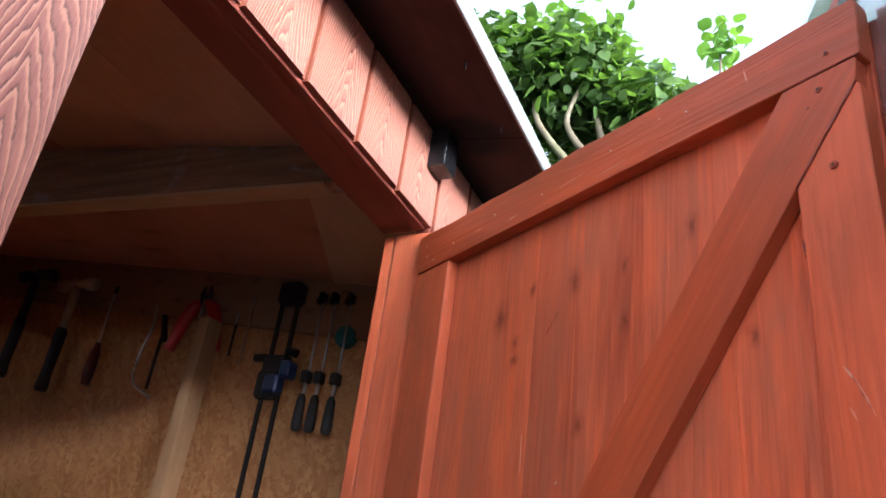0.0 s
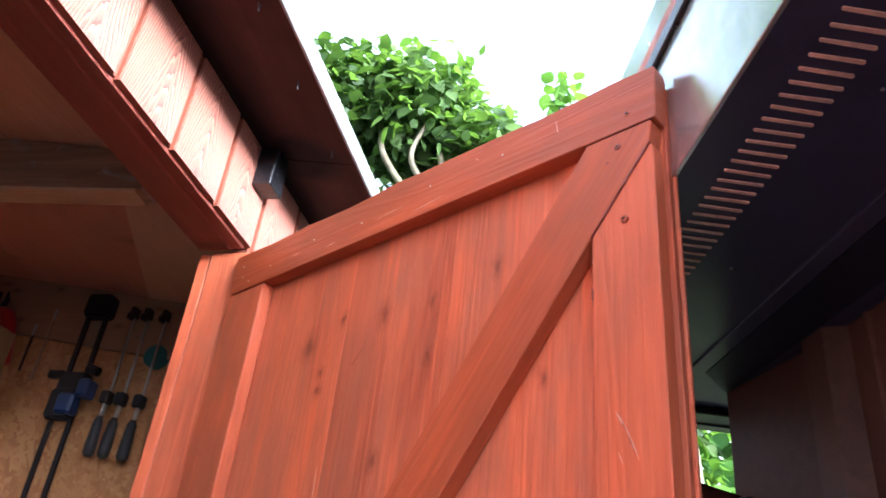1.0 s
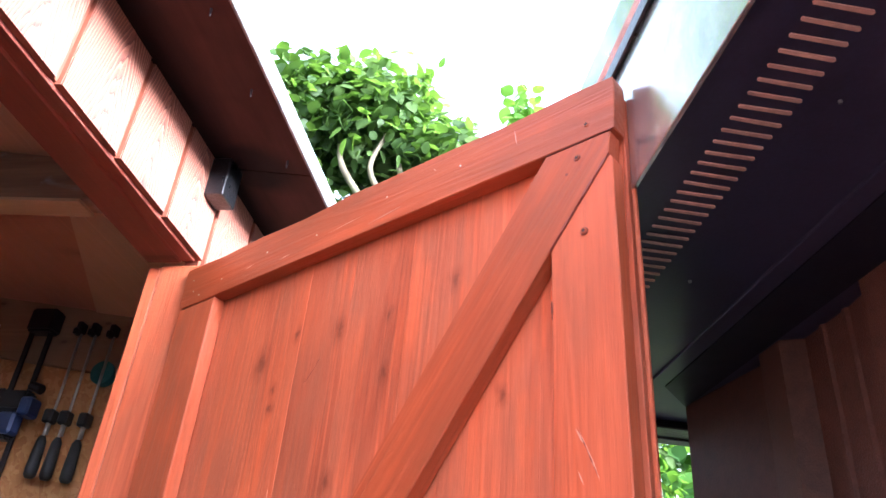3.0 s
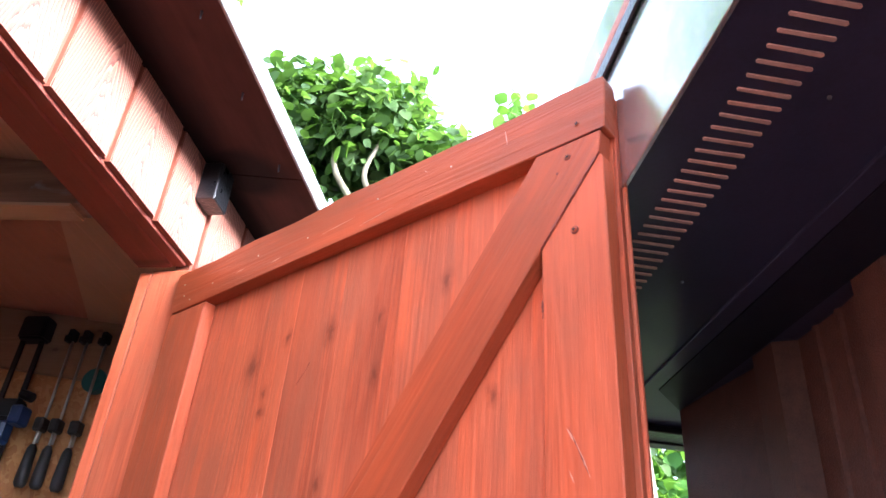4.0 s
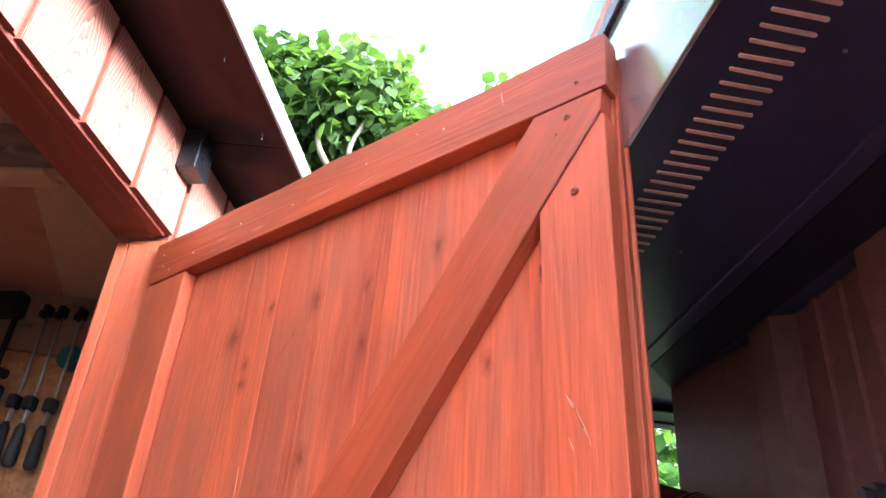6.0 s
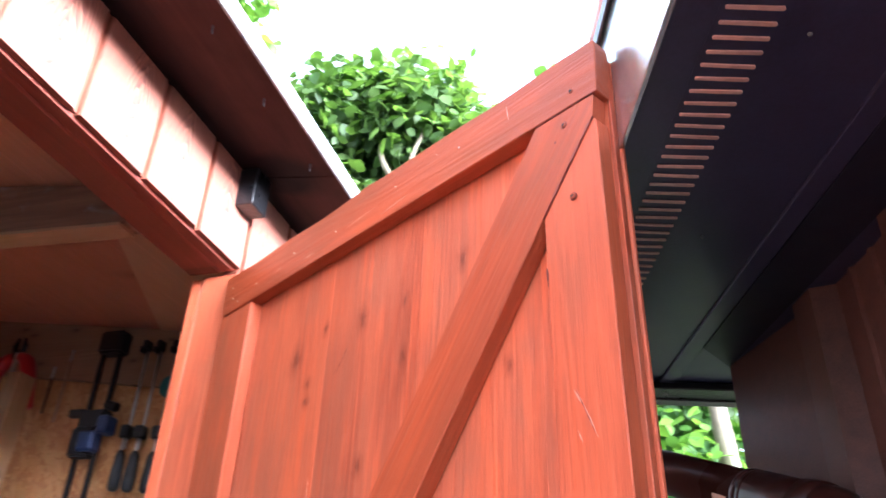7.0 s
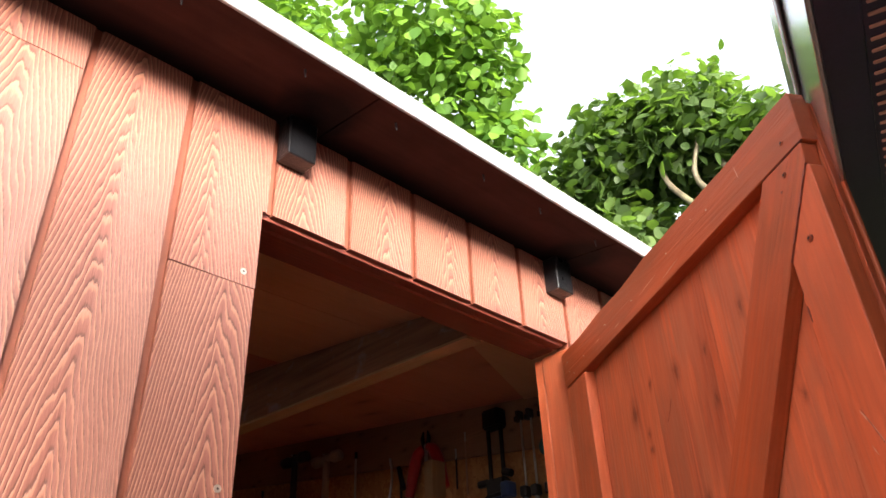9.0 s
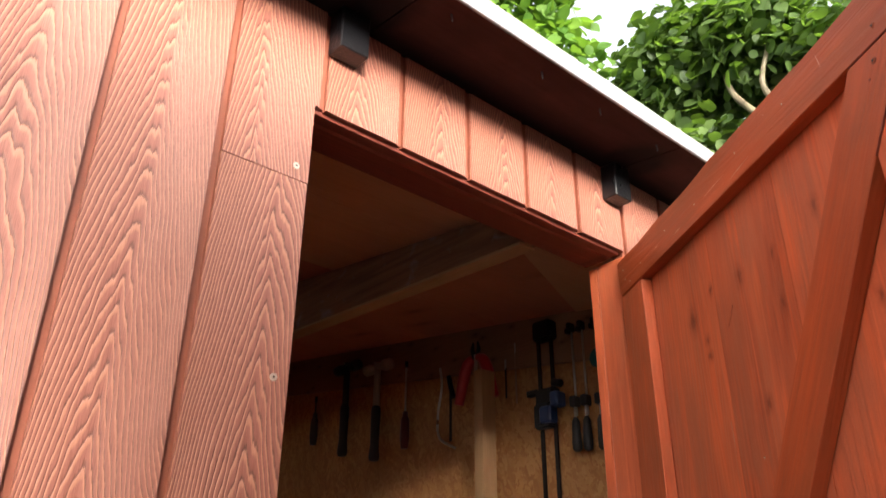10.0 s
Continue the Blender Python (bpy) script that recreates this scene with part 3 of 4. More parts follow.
for a, b in zip(edges, edges[1:]):
    plank = box(a + 0.0001, b - 0.0001, B + random.uniform(0, 0.0005), B + 0.008, 0.08, 1.79)
    dpart("plank", plank, PLANK)
# hand-planed top edge
rail_top = [(0.805 - 0.81 * k / 16, 1.8005 + 0.0016 * math.sin(k * 1.7) + (0.003 if k in (6, 7, 8) else 0)) for k in range(17)]
dpart("top_rail", prism([(-0.002, 1.7365), (0.004, 1.7262), (0.8045, 1.7285), (0.807, 1.79)] + rail_top, 0.0, B - 0.0008, 0.0012), RED_X, "red-stained top rail with a chipped end")
dpart("stile", prism([(0.0, 0.1), (0.104, 0.1), (0.0975, 1.7252), (-0.001, 1.7252)], 0.0015, B - 0.001, 0.0015), RED_Z)
dpart("stile", prism([(0.7495, 0.1), (0.822, 0.1), (0.7995, 1.694), (0.7962, 1.6985), (0.7258, 1.6042)], 0.002, B - 0.001, 0.0012), RED_Z)
BR = radians(54.6)
brace_pts = [(0.176, 0.951), (0.254, 0.951), (0.7252, 1.6044), (0.7962, 1.6989), (0.7990, 1.7275), (0.7195, 1.7268)]
dpart("brace", prism([(x * math.cos(BR) + z * math.sin(BR), -x * math.sin(BR) + z * math.cos(BR)) for x, z in brace_pts], 0.0005, B - 0.001, 0.0012), RED_X, "diagonal brace",
      Matrix.Rotation(-BR, 4, "Y"))
dpart("bottom_rail", box(0.105, 0.748, 0.0, B - 0.0015, 0.10, 0.19, 0.003), RED_X)
dpart("edge_trim", prism([(0.8002, 1.79), (0.8032, 1.79), (0.8255, 0.08), (0.8002, 0.08)], B - 0.0005, B + 0.0078, 0.0008), RED_Z)
dpart("outer_bead", prism([(0.8005, 1.79), (0.8065, 1.79), (0.8285, 0.08), (0.8005, 0.08)], B + 0.008, B + 0.0135, 0.0012), RED_Z)
dpart("outer_skin", box(-0.006, 0.8, B + 0.0085, B + 0.018, 0.06, 1.786, 0.002), CLAD)
for x, z, a in ((0.7715, 1.748, 20), (0.7593, 1.708, 50), (0.7655, 1.614, 5)):
    sunk = dpart("countersink", tube([(x, 0.004, z), (x, 0.0002, z)], [0.0046, 0.0043], 14), RED_DARK, "dark countersunk hole")
    part("screw_head", tube([(x, 0.003, z), (x, -0.0009, z)], [0.0036, 0.0032], 12), RED_X, sunk)
    for k in (0, 90):
        part("slot", box(-0.0022, 0.0022, -0.0013, -0.0006, -0.0005, 0.0005), IRON, sunk, at=Matrix.Translation((x, 0, z)) @ Matrix.Rotation(radians(a + k), 4, "Y"))
dpart("dent", tube([(0.7464, 0.003, 1.6914), (0.7464, 0.0, 1.6914)], [0.002, 0.0017], 8), RED_DARK, "small dark nail hole")


def jagged(name, p0, p1, width, steps, seed, y0, depth, material, label):
    """A ragged narrow seam from p0 to p1 in the plane of the door."""
    rng = random.Random(seed)
    bm = bmesh.new()
    p0, p1 = Vector(p0), Vector(p1)
    d = (p1 - p0).normalized()
    upper, lower = [], []
    for k in range(steps + 1):
        q = p0.lerp(p1, k / steps)
        w = width * (0.18 + rng.random() ** 2) * (0.35 if k in (0, steps) else 1)
        for row, sgn in ((upper, 1), (lower, -1)):
            row.append(bm.verts.new((q.x - sgn * w * d.y, y0, q.y + sgn * w * d.x)))
    for k in range(steps):
        bm.faces.new((lower[k], lower[k + 1], upper[k + 1], upper[k]))
    r = bmesh.ops.extrude_face_region(bm, geom=list(bm.faces))
    bmesh.ops.translate(bm, verts=[q for q in r["geom"] if isinstance(q, bmesh.types.BMVert)], vec=(0, depth, 0))
    bmesh.ops.recalc_face_normals(bm, faces=list(bm.faces))
    return dpart(name, bm, material, label)


jagged("open_joint", (0.7252, 1.6042), (0.7962, 1.6988), 0.0015, 26, 4, 0.0001, 0.004, RED_DARK, "ragged dark open joint")
jagged("open_joint", (0.7198, 1.7273), (0.803, 1.7288), 0.0005, 20, 8, -0.0002, 0.004, RED_DARK, "thin dark joint under the rail")
jagged("chipped_edge", (0.7275, 1.546), (0.7282, 1.526), 0.0012, 8, 5, 0.0012, 0.004, RED_DARK, "dark chip in the stile's edge")
jagged("grain_crack", (0.3568, 1.573), (0.3495, 1.561), 0.0005, 5, 6, B - 0.0003, 0.002, RED_DARK, "fine dark crack")
jagged("grain_crack", (0.3495, 1.561), (0.335, 1.544), 0.0004, 5, 7, B - 0.0003, 0.002, RED_DARK, "fine dark crack")
for x, z in ((0.0227, 1.775), (0.051, 1.74), (0.03, 1.752), (0.1088, 1.7526), (0.22, 1.766), (0.3337, 1.7574), (0.47, 1.77), (0.5954, 1.768), (0.372, 1.343)):
    y = B if z < 1.7 else 0.0
    dpart("nail_head", tube([(x, y + 0.002, z), (x, y - 0.0008, z)], [0.0015, 0.0012], 8), SCREW)

for x0, z0, x1, z1, w in ((0.752, 1.4146, 0.7635, 1.396, 0.0013), (0.7625, 1.398, 0.7745, 1.3684, 0.001), (0.754, 1.378, 0.759, 1.366, 0.0006), (0.676, 1.785, 0.68, 1.762, 0.0007), (0.36, 1.752, 0.43, 1.757, 0.0006), (0.44, 1.738, 0.50, 1.745, 0.0006),
                          (0.255, 1.742, 0.278, 1.744, 0.0008), (0.3, 1.41, 0.302, 1.36, 0.0006), (0.55, 1.782, 0.556, 1.777, 0.0006), (0.17, 1.752, 0.19, 1.754, 0.0007)):
    y0 = B - 0.0004 if x0 == 0.3 else -0.0003 if z0 > 1.7 else 0.0017
    dx, dz = x1 - x0, z1 - z0
    ln = math.hypot(dx, dz)
    nx, nz = -dz / ln * w, dx / ln * w
    dpart("scratch", prism([(x0, z0), ((x0 + x1) / 2 + nx, (z0 + z1) / 2 + nz), (x1, z1), ((x0 + x1) / 2 - nx, (z0 + z1) / 2 - nz)], y0, y0 + 0.002), SCAR, "pale scratch")
# dark sliver draws the scratch's shadow
jagged("scratch_shadow", (0.7545, 1.4148), (0.773, 1.372), 0.0007, 9, 9, 0.0015, 0.002, RED_DARK, "dark sliver painted as shadow beside the pale scratch")

# ---- neighbouring shed ----
U = Matrix.Translation((0.988, -0.507, 0)) @ Matrix.Rotation(radians(196), 4, "Z")
# local x runs along its eave, local y away from the red shed is -y mirrored: use n = +y
near = thing("steel_shed", "dark brown and black steel shed with a vented eave", "shed", U)
# past about 1.1 m it runs on unseen, to keep sun off the red wall
LEN = 2.35


def npart(name, bm, m, label="", at=None):
    return part(name, bm, m, near, label, at)


SO = 1.67
npart("soffit_edge_strip", box(-0.05, LEN, 0.0, 0.036, SO, SO + 0.006), SOFFIT_STEEL)
npart("soffit_panel", box(-0.05, LEN, 0.0365, 0.205, SO + 0.001, SO + 0.006), SOFFIT_STEEL)
npart("soffit_seam", box(-0.03, LEN, 0.205, 0.232, SO - 0.0035, SO + 0.004, 0.001), SOFFIT_STEEL)
npart("soffit_panel", box(-0.05, LEN, 0.2325, 0.8, SO, SO + 0.006), SOFFIT_STEEL)
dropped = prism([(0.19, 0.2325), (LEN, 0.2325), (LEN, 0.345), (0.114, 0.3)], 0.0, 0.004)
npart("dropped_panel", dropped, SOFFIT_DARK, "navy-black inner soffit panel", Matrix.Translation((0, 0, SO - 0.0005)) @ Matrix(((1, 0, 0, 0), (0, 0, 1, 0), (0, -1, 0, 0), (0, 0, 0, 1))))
npart("fascia", box(-0.05, LEN, -0.006, -0.0005, SO - 0.002, 1.862, 0.001), EAVE, "glossy black steel fascia")
npart("fascia_return", box(-0.05, LEN, -0.012, -0.0065, 1.845, 1.868, 0.002), BLACK)
npart("end_fascia", box(-0.056, -0.0505, -0.006, 0.85, SO - 0.016, 1.862, 0.001), EAVE, "black end fascia")
npart("end_trim", box(-0.0495, 0.028, 0.0, 0.8, SO - 0.014, SO - 0.001, 0.002), BLACK)
npart("end_lip", box(-0.0495, -0.024, 0.0, 0.8, SO - 0.0175, SO - 0.0145), LIP, "grey steel lip")
npart("corner_post", box(-0.03, 0.016, 0.012, 0.062, SO - 0.085, SO - 0.018, 0.004), BLACK, "black outlet box")
bm = bmesh.new()
prof = [(0.03, 1.866), (0.0, 1.868), (-0.012, 1.884), (-0.016, 1.92), (-0.011, 1.948), (-0.005, 1.952), (-0.007, 1.92), (-0.003, 1.894), (0.008, 1.88), (0.03, 1.876)]
ra = [bm.verts.new((-0.06, y, z)) for y, z in prof]
rb = [bm.verts.new((LEN, y, z)) for y, z in prof]
for i in range(len(prof)):
    j = (i + 1) % len(prof)
    bm.faces.new((ra[i], rb[i], rb[j], ra[j]))
bm.faces.new(ra)
bm.faces.new(rb[::-1])
bmesh.ops.recalc_face_normals(bm, faces=list(bm.faces))
npart("gutter", bm, EAVE, "glossy black gutter")
# unseen pitch, kept shallow so that the low sun clears it
npart("roof_sheet", prism([(0.0, 1.9), (2.5, 2.2), (2.5, 2.23), (0.0, 1.93)], -0.1, LEN), EAVE, "black roof sheet",
      at=Matrix(((0, 1, 0, 0), (1, 0, 0, 0), (0, 0, 1, 0), (0, 0, 0, 1))))
# box-profile wall sheet
bm = bmesh.new()
line = [(0.11, 2.2), (0.11, 0.302)]
x = 0.33
while x < LEN - 0.3:
    line += [(x, 0.336), (x + 0.012, 0.312), (x + 0.066, 0.312), (x + 0.082, 0.342), (x + 0.118, 0.342), (x + 0.122, 0.338), (x + 0.128, 0.338), (x + 0.132, 0.342),
             (x + 0.168, 0.342), (x + 0.172, 0.338), (x + 0.178, 0.338), (x + 0.182, 0.342)]
    x += 0.236
line += [(LEN, 0.336), (LEN, 2.2)]
lo = [bm.verts.new((a, b, 0)) for a, b in line]
hi = [bm.verts.new((a, b, SO - 0.0005)) for a, b in line]
for i in range(len(line) - 1):
    bm.faces.new((lo[i], lo[i + 1], hi[i + 1], hi[i]))
bm.faces.new(hi)
bmesh.ops.recalc_face_normals(bm, faces=list(bm.faces))
npart("wall_sheet", bm, WALL_STEEL, "dark brown ribbed steel wall")
bolt = tube([(0.52, 0.325, 1.405), (0.52, 0.312, 1.405)], [0.014, 0.013], 16)
tube([(0.52, 0.312, 1.405), (0.52, 0.302, 1.405)], [0.0075, 0.0075], 6, bolt)
npart("bolt", bolt, RUBBER, "black hex bolt with washer")
for x, z in ((-0.08, 1.76), (0.38, 1.755), (0.3, 1.80), (0.62, 1.845), (0.8, 1.85)):
    npart("rivet", tube([(x, -0.006, z), (x, -0.009, z)], [0.0035, 0.0025], 8), EAVE)
for x, y in ((0.15, 0.14), (0.52, 0.13), (0.62, 0.27), (0.85, 0.12), (0.4, 0.25)):
    npart("screw", tube([(x, y, SO), (x, y, SO - 0.003)], [0.0022, 0.0014], 8), LIP)
slot_bm = bmesh.new()
ring = [(math.copysign(0.0225, math.cos(a)) + 0.0021 * math.cos(a), 0.0021 * math.sin(a)) for a in [math.pi * (0.1 + 0.2 * k) for k in range(10)]]
la = [slot_bm.verts.new((b, a, 0.0)) for a, b in ring]
lb = [slot_bm.verts.new((b, a, -0.0018)) for a, b in ring]
slot_bm.faces.new(la)
slot_bm.faces.new(lb[::-1])
for i in range(10):
    slot_bm.faces.new((la[i], lb[i], lb[(i + 1) % 10], la[(i + 1) % 10]))
bmesh.ops.recalc_face_normals(slot_bm, faces=list(slot_bm.faces))
slot_me = bpy.data.meshes.new("vent_slot")
slot_bm.to_mesh(slot_me)
slot_bm.free()
slot_me.materials.append(SLOT)
for i in range(84):
    ob = new("vent_slot", slot_me)
    ob.parent = near
    ob.matrix_basis = pose(0.041 + 0.0167 * i, 0.065, SO + 0.0008, 0, 0, 90 * 0 + random.uniform(-1.2, 1.2))

# downpipe from the eave's end back to the wall
pipe = thing("downpipe", "glossy dark brown plastic downpipe under the eave", "downpipe", U)
PA, PB = Vector((-0.2456, 0.0948, 1.6254)), Vector((0.2623, 0.2422, 1.4208))
along = (PB - PA).normalized()
part("outlet", tube([(-0.29, 0.06, 1.80), (-0.29, 0.065, 1.685)], [0.042, 0.04], 24), PIPE, pipe, smooth=True)
p, rd = smooth_path([(-0.29, 0.065, 1.695), (-0.288, 0.07, 1.66), (-0.27, 0.082, 1.637), tuple(PA + along * 0.03)], [0.037] * 4, 5)
part("elbow", tube(p, rd, 24), PIPE, pipe, smooth=True)
part("socket", tube([PA, PA + along * 0.045], [0.0395, 0.0395], 24), PIPE, pipe, smooth=True)
part("pipe", tube([PA, PB + along * 0.05], [0.034, 0.034], 28), PIPE, pipe, smooth=True)
for k in (0.0, 0.012):
    part("collar", tube([PB + along * k, PB + along * (k + 0.009)], [0.0375, 0.0375], 28), PIPE, pipe, smooth=True)
part("pipe", tube([PB + along * 0.02, PB + along * 0.10, PB + along * 0.11], [0.0375, 0.0375, 0.035], 28), PIPE, pipe, smooth=True)
part("socket", tube([PB + along * 0.105, PB + along * 0.135], [0.0405, 0.0405], 28), PIPE, pipe, smooth=True)
PC = PB + along * 0.16
p, rd = smooth_path([tuple(PB + along * 0.115), tuple(PC), tuple(PC + Vector((0.035, 0.0, -0.05))), tuple(PC + Vector((0.045, 0.0, -0.12))), tuple(PC + Vector((0.045, 0.0, -0.3)))], [0.036] * 5, 5)
part("pipe", tube(p, rd, 24), PIPE, pipe, smooth=True)
part("pipe", tube([PC + Vector((0.045, 0.0, -0.29)), (PC.x + 0.045, PC.y, 0.0)], [0.034, 0.034], 24), PIPE, pipe, smooth=True)
bm = bmesh.new()
c0 = PB - along * 0.026
e1 = along.cross(Vector((0, 0, 1))).normalized()
e2 = e1.cross(along)
grid = []
for i in range(7):
    ang = radians(-70 + 62 * i / 6)
    off = (e1 * math.cos(ang) + e2 * math.sin(ang)) * 0.0347
    grid.append([bm.verts.new(c0 + off + along * (0.014 * s + 0.003 * math.sin(i * 2.2 + s))) for s in (-1, 1)])
for a, b in zip(grid, grid[1:]):
    bm.faces.new((a[0], a[1], b[1], b[0]))
part("paper_patch", bm, LABEL, pipe, "torn pale paper sticker")


# ---- trees ----
def leaf_cloud(blobs, size, seed, flat=0.55):
    """Ovate folded leaves scattered through ellipsoids (x, y, z, rx, ry, rz, count), denser to the outside."""
    rng = np.random.default_rng(seed)
    V, F = [], []
    half = [(0.1, 0.17), (0.24, 0.31), (0.42, 0.38), (0.6, 0.355), (0.78, 0.25), (0.91, 0.1)]
    shape = [(0, 0, 0.02)] + [(x, y, 0.14 * y - 0.16 * x * x) for x, y in half] + [(1.03, 0, -0.19)]
    shape += [(x, -y, 0.14 * y - 0.16 * x * x) for x, y in half[::-1]] + [(0.35, 0, -0.03), (0.68, 0, -0.08)]
    faces = [(0, 1, 14), (1, 2, 14), (2, 3, 14), (3, 4, 15, 14), (4, 5, 15), (5, 6, 15), (6, 7, 15), (7, 8, 15), (8, 9, 15), (9, 10, 15), (10, 11, 14, 15), (11, 12, 14), (12, 13, 14), (13, 0, 14)]
    for bx, by, bz, rx, ry, rz, count in blobs:
        for _ in range(count):
            d = rng.normal(size=3)
            d /= np.linalg.norm(d)
            r = rng.uniform(0.25, 1.0) ** 0.55 * (1 + 0.22 * noise.noise(Vector(d * 2.3 + (bx * 3, by * 3, bz))))
            c = Vector((bx + d[0] * rx * r, by + d[1] * ry * r, bz + d[2] * rz * r))
            out = Vector(d)
            nrm = (out * 0.5 + Vector(rng.normal(size=3)) * flat + Vector((0, 0, 0.75))).normalized()
            t = Vector(rng.normal(size=3))
            t.z -= 0.5
            t = (t - nrm * t.dot(nrm)).normalized()
            b = nrm.cross(t)
            s = size * rng.uniform(0.6, 1.25)
            k = len(V)
            for x, y, z in shape:
                V.append(c + t * (x * s) + b * (y * s) + nrm * (z * s))
            F += [tuple(k + i for i in f) for f in faces]
    me = bpy.data.meshes.new("crown")
    me.from_pydata([tuple(v) for v in V], [], F)
    for p in me.polygons:
        p.use_smooth = True
    return me


def crown(name, parent, blobs, size, seed, material, label):
    me = leaf_cloud(blobs, size, seed)
    me.materials.append(material)
    ob = new(name, me)
    ob.parent = parent
    return tagged(ob, label, kind="stuff")


def limb(name, parent, points, radii, sides=14, cut=False):
    p, r = smooth_path(points, radii, 6)
    ob = part(name, tube(p, r, sides, rough=0.16), BARK, parent, smooth=True)
    if cut:
        d = (p[-1] - p[-2]).normalized()
        part("saw_cut", tube([p[-1] - d * 0.002, p[-1] + d * 0.004], [r[-1] * 0.98, r[-1] * 0.9], sides), CUT, ob, "pale sawn face")
    return ob


pollard = thing("pollarded_tree", "pollarded tree with smooth grey-green bark and sawn limb ends", "tree", kind="")
limb("trunk", pollard, [(1.86, -0.3, 0), (1.84, -0.31, 0.7), (1.82, -0.28, 1.3), (1.8, -0.25, 1.62), (1.8, -0.25, 1.75)], [0.15, 0.125, 0.105, 0.095, 0.07], 20)
limb("limb", pollard, [(1.81, -0.24, 1.55), (1.78, -0.15, 1.72), (1.77, -0.085, 1.86), (1.77, -0.055, 1.97), (1.77, -0.045, 2.075)], [0.06, 0.056, 0.055, 0.056, 0.06], 16, True)
limb("limb", pollard, [(1.8, -0.25, 1.65), (1.81, -0.26, 1.82), (1.81, -0.25, 1.98), (1.8, -0.24, 2.06)], [0.07, 0.065, 0.066, 0.06], 16)
limb("limb", pollard, [(1.8, -0.24, 2.0), (1.72, -0.30, 2.03), (1.66, -0.33, 2.045)], [0.06, 0.045, 0.038], 14, True)
limb("limb", pollard, [(1.8, -0.22, 2.03), (1.79, -0.17, 2.19), (1.79, -0.12, 2.34), (1.8, -0.085, 2.48), (1.8, -0.08, 2.56)], [0.055, 0.047, 0.042, 0.04, 0.043], 14)
limb("limb", pollard, [(1.8, -0.1, 2.45), (1.74, -0.085, 2.52), (1.72, -0.08, 2.53)], [0.04, 0.033, 0.03], 12, True)
limb("limb", pollard, [(1.8, -0.14, 2.07), (1.76, -0.08, 2.10), (1.74, -0.06, 2.12)], [0.04, 0.036, 0.03], 12, True)
limb("limb", pollard, [(1.8, -0.25, 2.04), (1.8, -0.33, 2.14), (1.81, -0.375, 2.25), (1.81, -0.355, 2.38), (1.81, -0.31, 2.50), (1.8, -0.3, 2.56)], [0.055, 0.052, 0.05, 0.045, 0.048, 0.045], 14)
limb("limb", pollard, [(1.81, -0.31, 2.47), (1.75, -0.32, 2.52), (1.72, -0.325, 2.545)], [0.045, 0.04, 0.036], 14, True)
limb("limb", pollard, [(1.81, -0.365, 2.24), (1.77, -0.31, 2.29), (1.74, -0.245, 2.345)], [0.04, 0.032, 0.028], 12, True)
for pts, r0 in (([(1.8, -0.08, 2.54), (1.82, 0.04, 2.66), (1.84, 0.18, 2.87), (1.86, 0.22, 3.02)], 0.02),
                ([(1.8, -0.08, 2.56), (1.82, -0.02, 2.68), (1.82, 0.07, 2.85), (1.83, 0.03, 3.02)], 0.018),
                ([(1.8, -0.08, 2.57), (1.83, -0.07, 2.7), (1.84, -0.03, 2.88)], 0.019),
                ([(1.8, -0.31, 2.5), (1.82, -0.38, 2.5), (1.83, -0.44, 2.6), (1.84, -0.54, 2.58)], 0.018),
                ([(1.83, -0.44, 2.6), (1.84, -0.5, 2.66), (1.85, -0.53, 2.78)], 0.011),
                ([(1.8, -0.29, 2.55), (1.82, -0.24, 2.68), (1.84, -0.25, 2.85)], 0.018),
                ([(1.8, -0.3, 2.56), (1.83, -0.33, 2.72), (1.84, -0.31, 2.9)], 0.02)):
    limb("branch", pollard, pts, [r0 * (1 - 0.2 * i) for i in range(len(pts))], 8)
limb("branch", pollard, [(1.8, -0.3, 2.56), (1.86, -0.4, 2.75), (1.92, -0.45, 3.0), (1.95, -0.46, 3.25)], [0.014, 0.009, 0.006, 0.003], 8)
crown("crown", pollard, [(1.97, 0.4, 3.2, 0.3, 0.32, 0.28, 2600), (1.97, 0.08, 3.14, 0.3, 0.25, 0.24, 1900), (2.0, -0.2, 2.93, 0.28, 0.2, 0.16, 1100), (2.08, -0.55, 2.76, 0.3, 0.28, 0.17, 800),
                         (2.2, 0.1, 2.86, 0.25, 0.75, 0.16, 600), (1.9, 0.78, 3.05, 0.3, 0.26, 0.22, 800), (1.95, 0.5, 2.84, 0.22, 0.3, 0.14, 420), (1.72, 0.36, 2.66, 0.07, 0.14, 0.08, 60), (2.2, 0.3, 2.6, 0.2, 0.5, 0.2, 500),
                         (1.78, 0.02, 2.46, 0.08, 0.06, 0.08, 14), (1.76, -0.06, 2.34, 0.06, 0.06, 0.08, 14), (1.78, -0.38, 1.77, 0.1, 0.1, 0.1, 26)],
      0.058, 11, LEAF, "mid-green ovate leaves")
# young sprig, plus tufts whose lighter colour paints the top edge's glow
crown("young_and_glow_foliage", pollard, [(1.95, -0.46, 3.22, 0.09, 0.08, 0.11, 42), (1.95, 0.15, 3.38, 0.24, 0.32, 0.06, 90), (1.95, -0.18, 3.06, 0.18, 0.14, 0.07, 70), (1.98, -0.5, 2.93, 0.2, 0.25, 0.05, 60)],
      0.06, 21, LEAF_B, "bright young sprig leaves, and top leaves lightened for sky glow")
crown("dry_leaves", pollard, [(1.75, -0.13, 2.55, 0.04, 0.05, 0.09, 60), (1.77, -0.09, 2.64, 0.06, 0.06, 0.03, 30)], 0.05, 12, DEAD, "withered brown leaves")

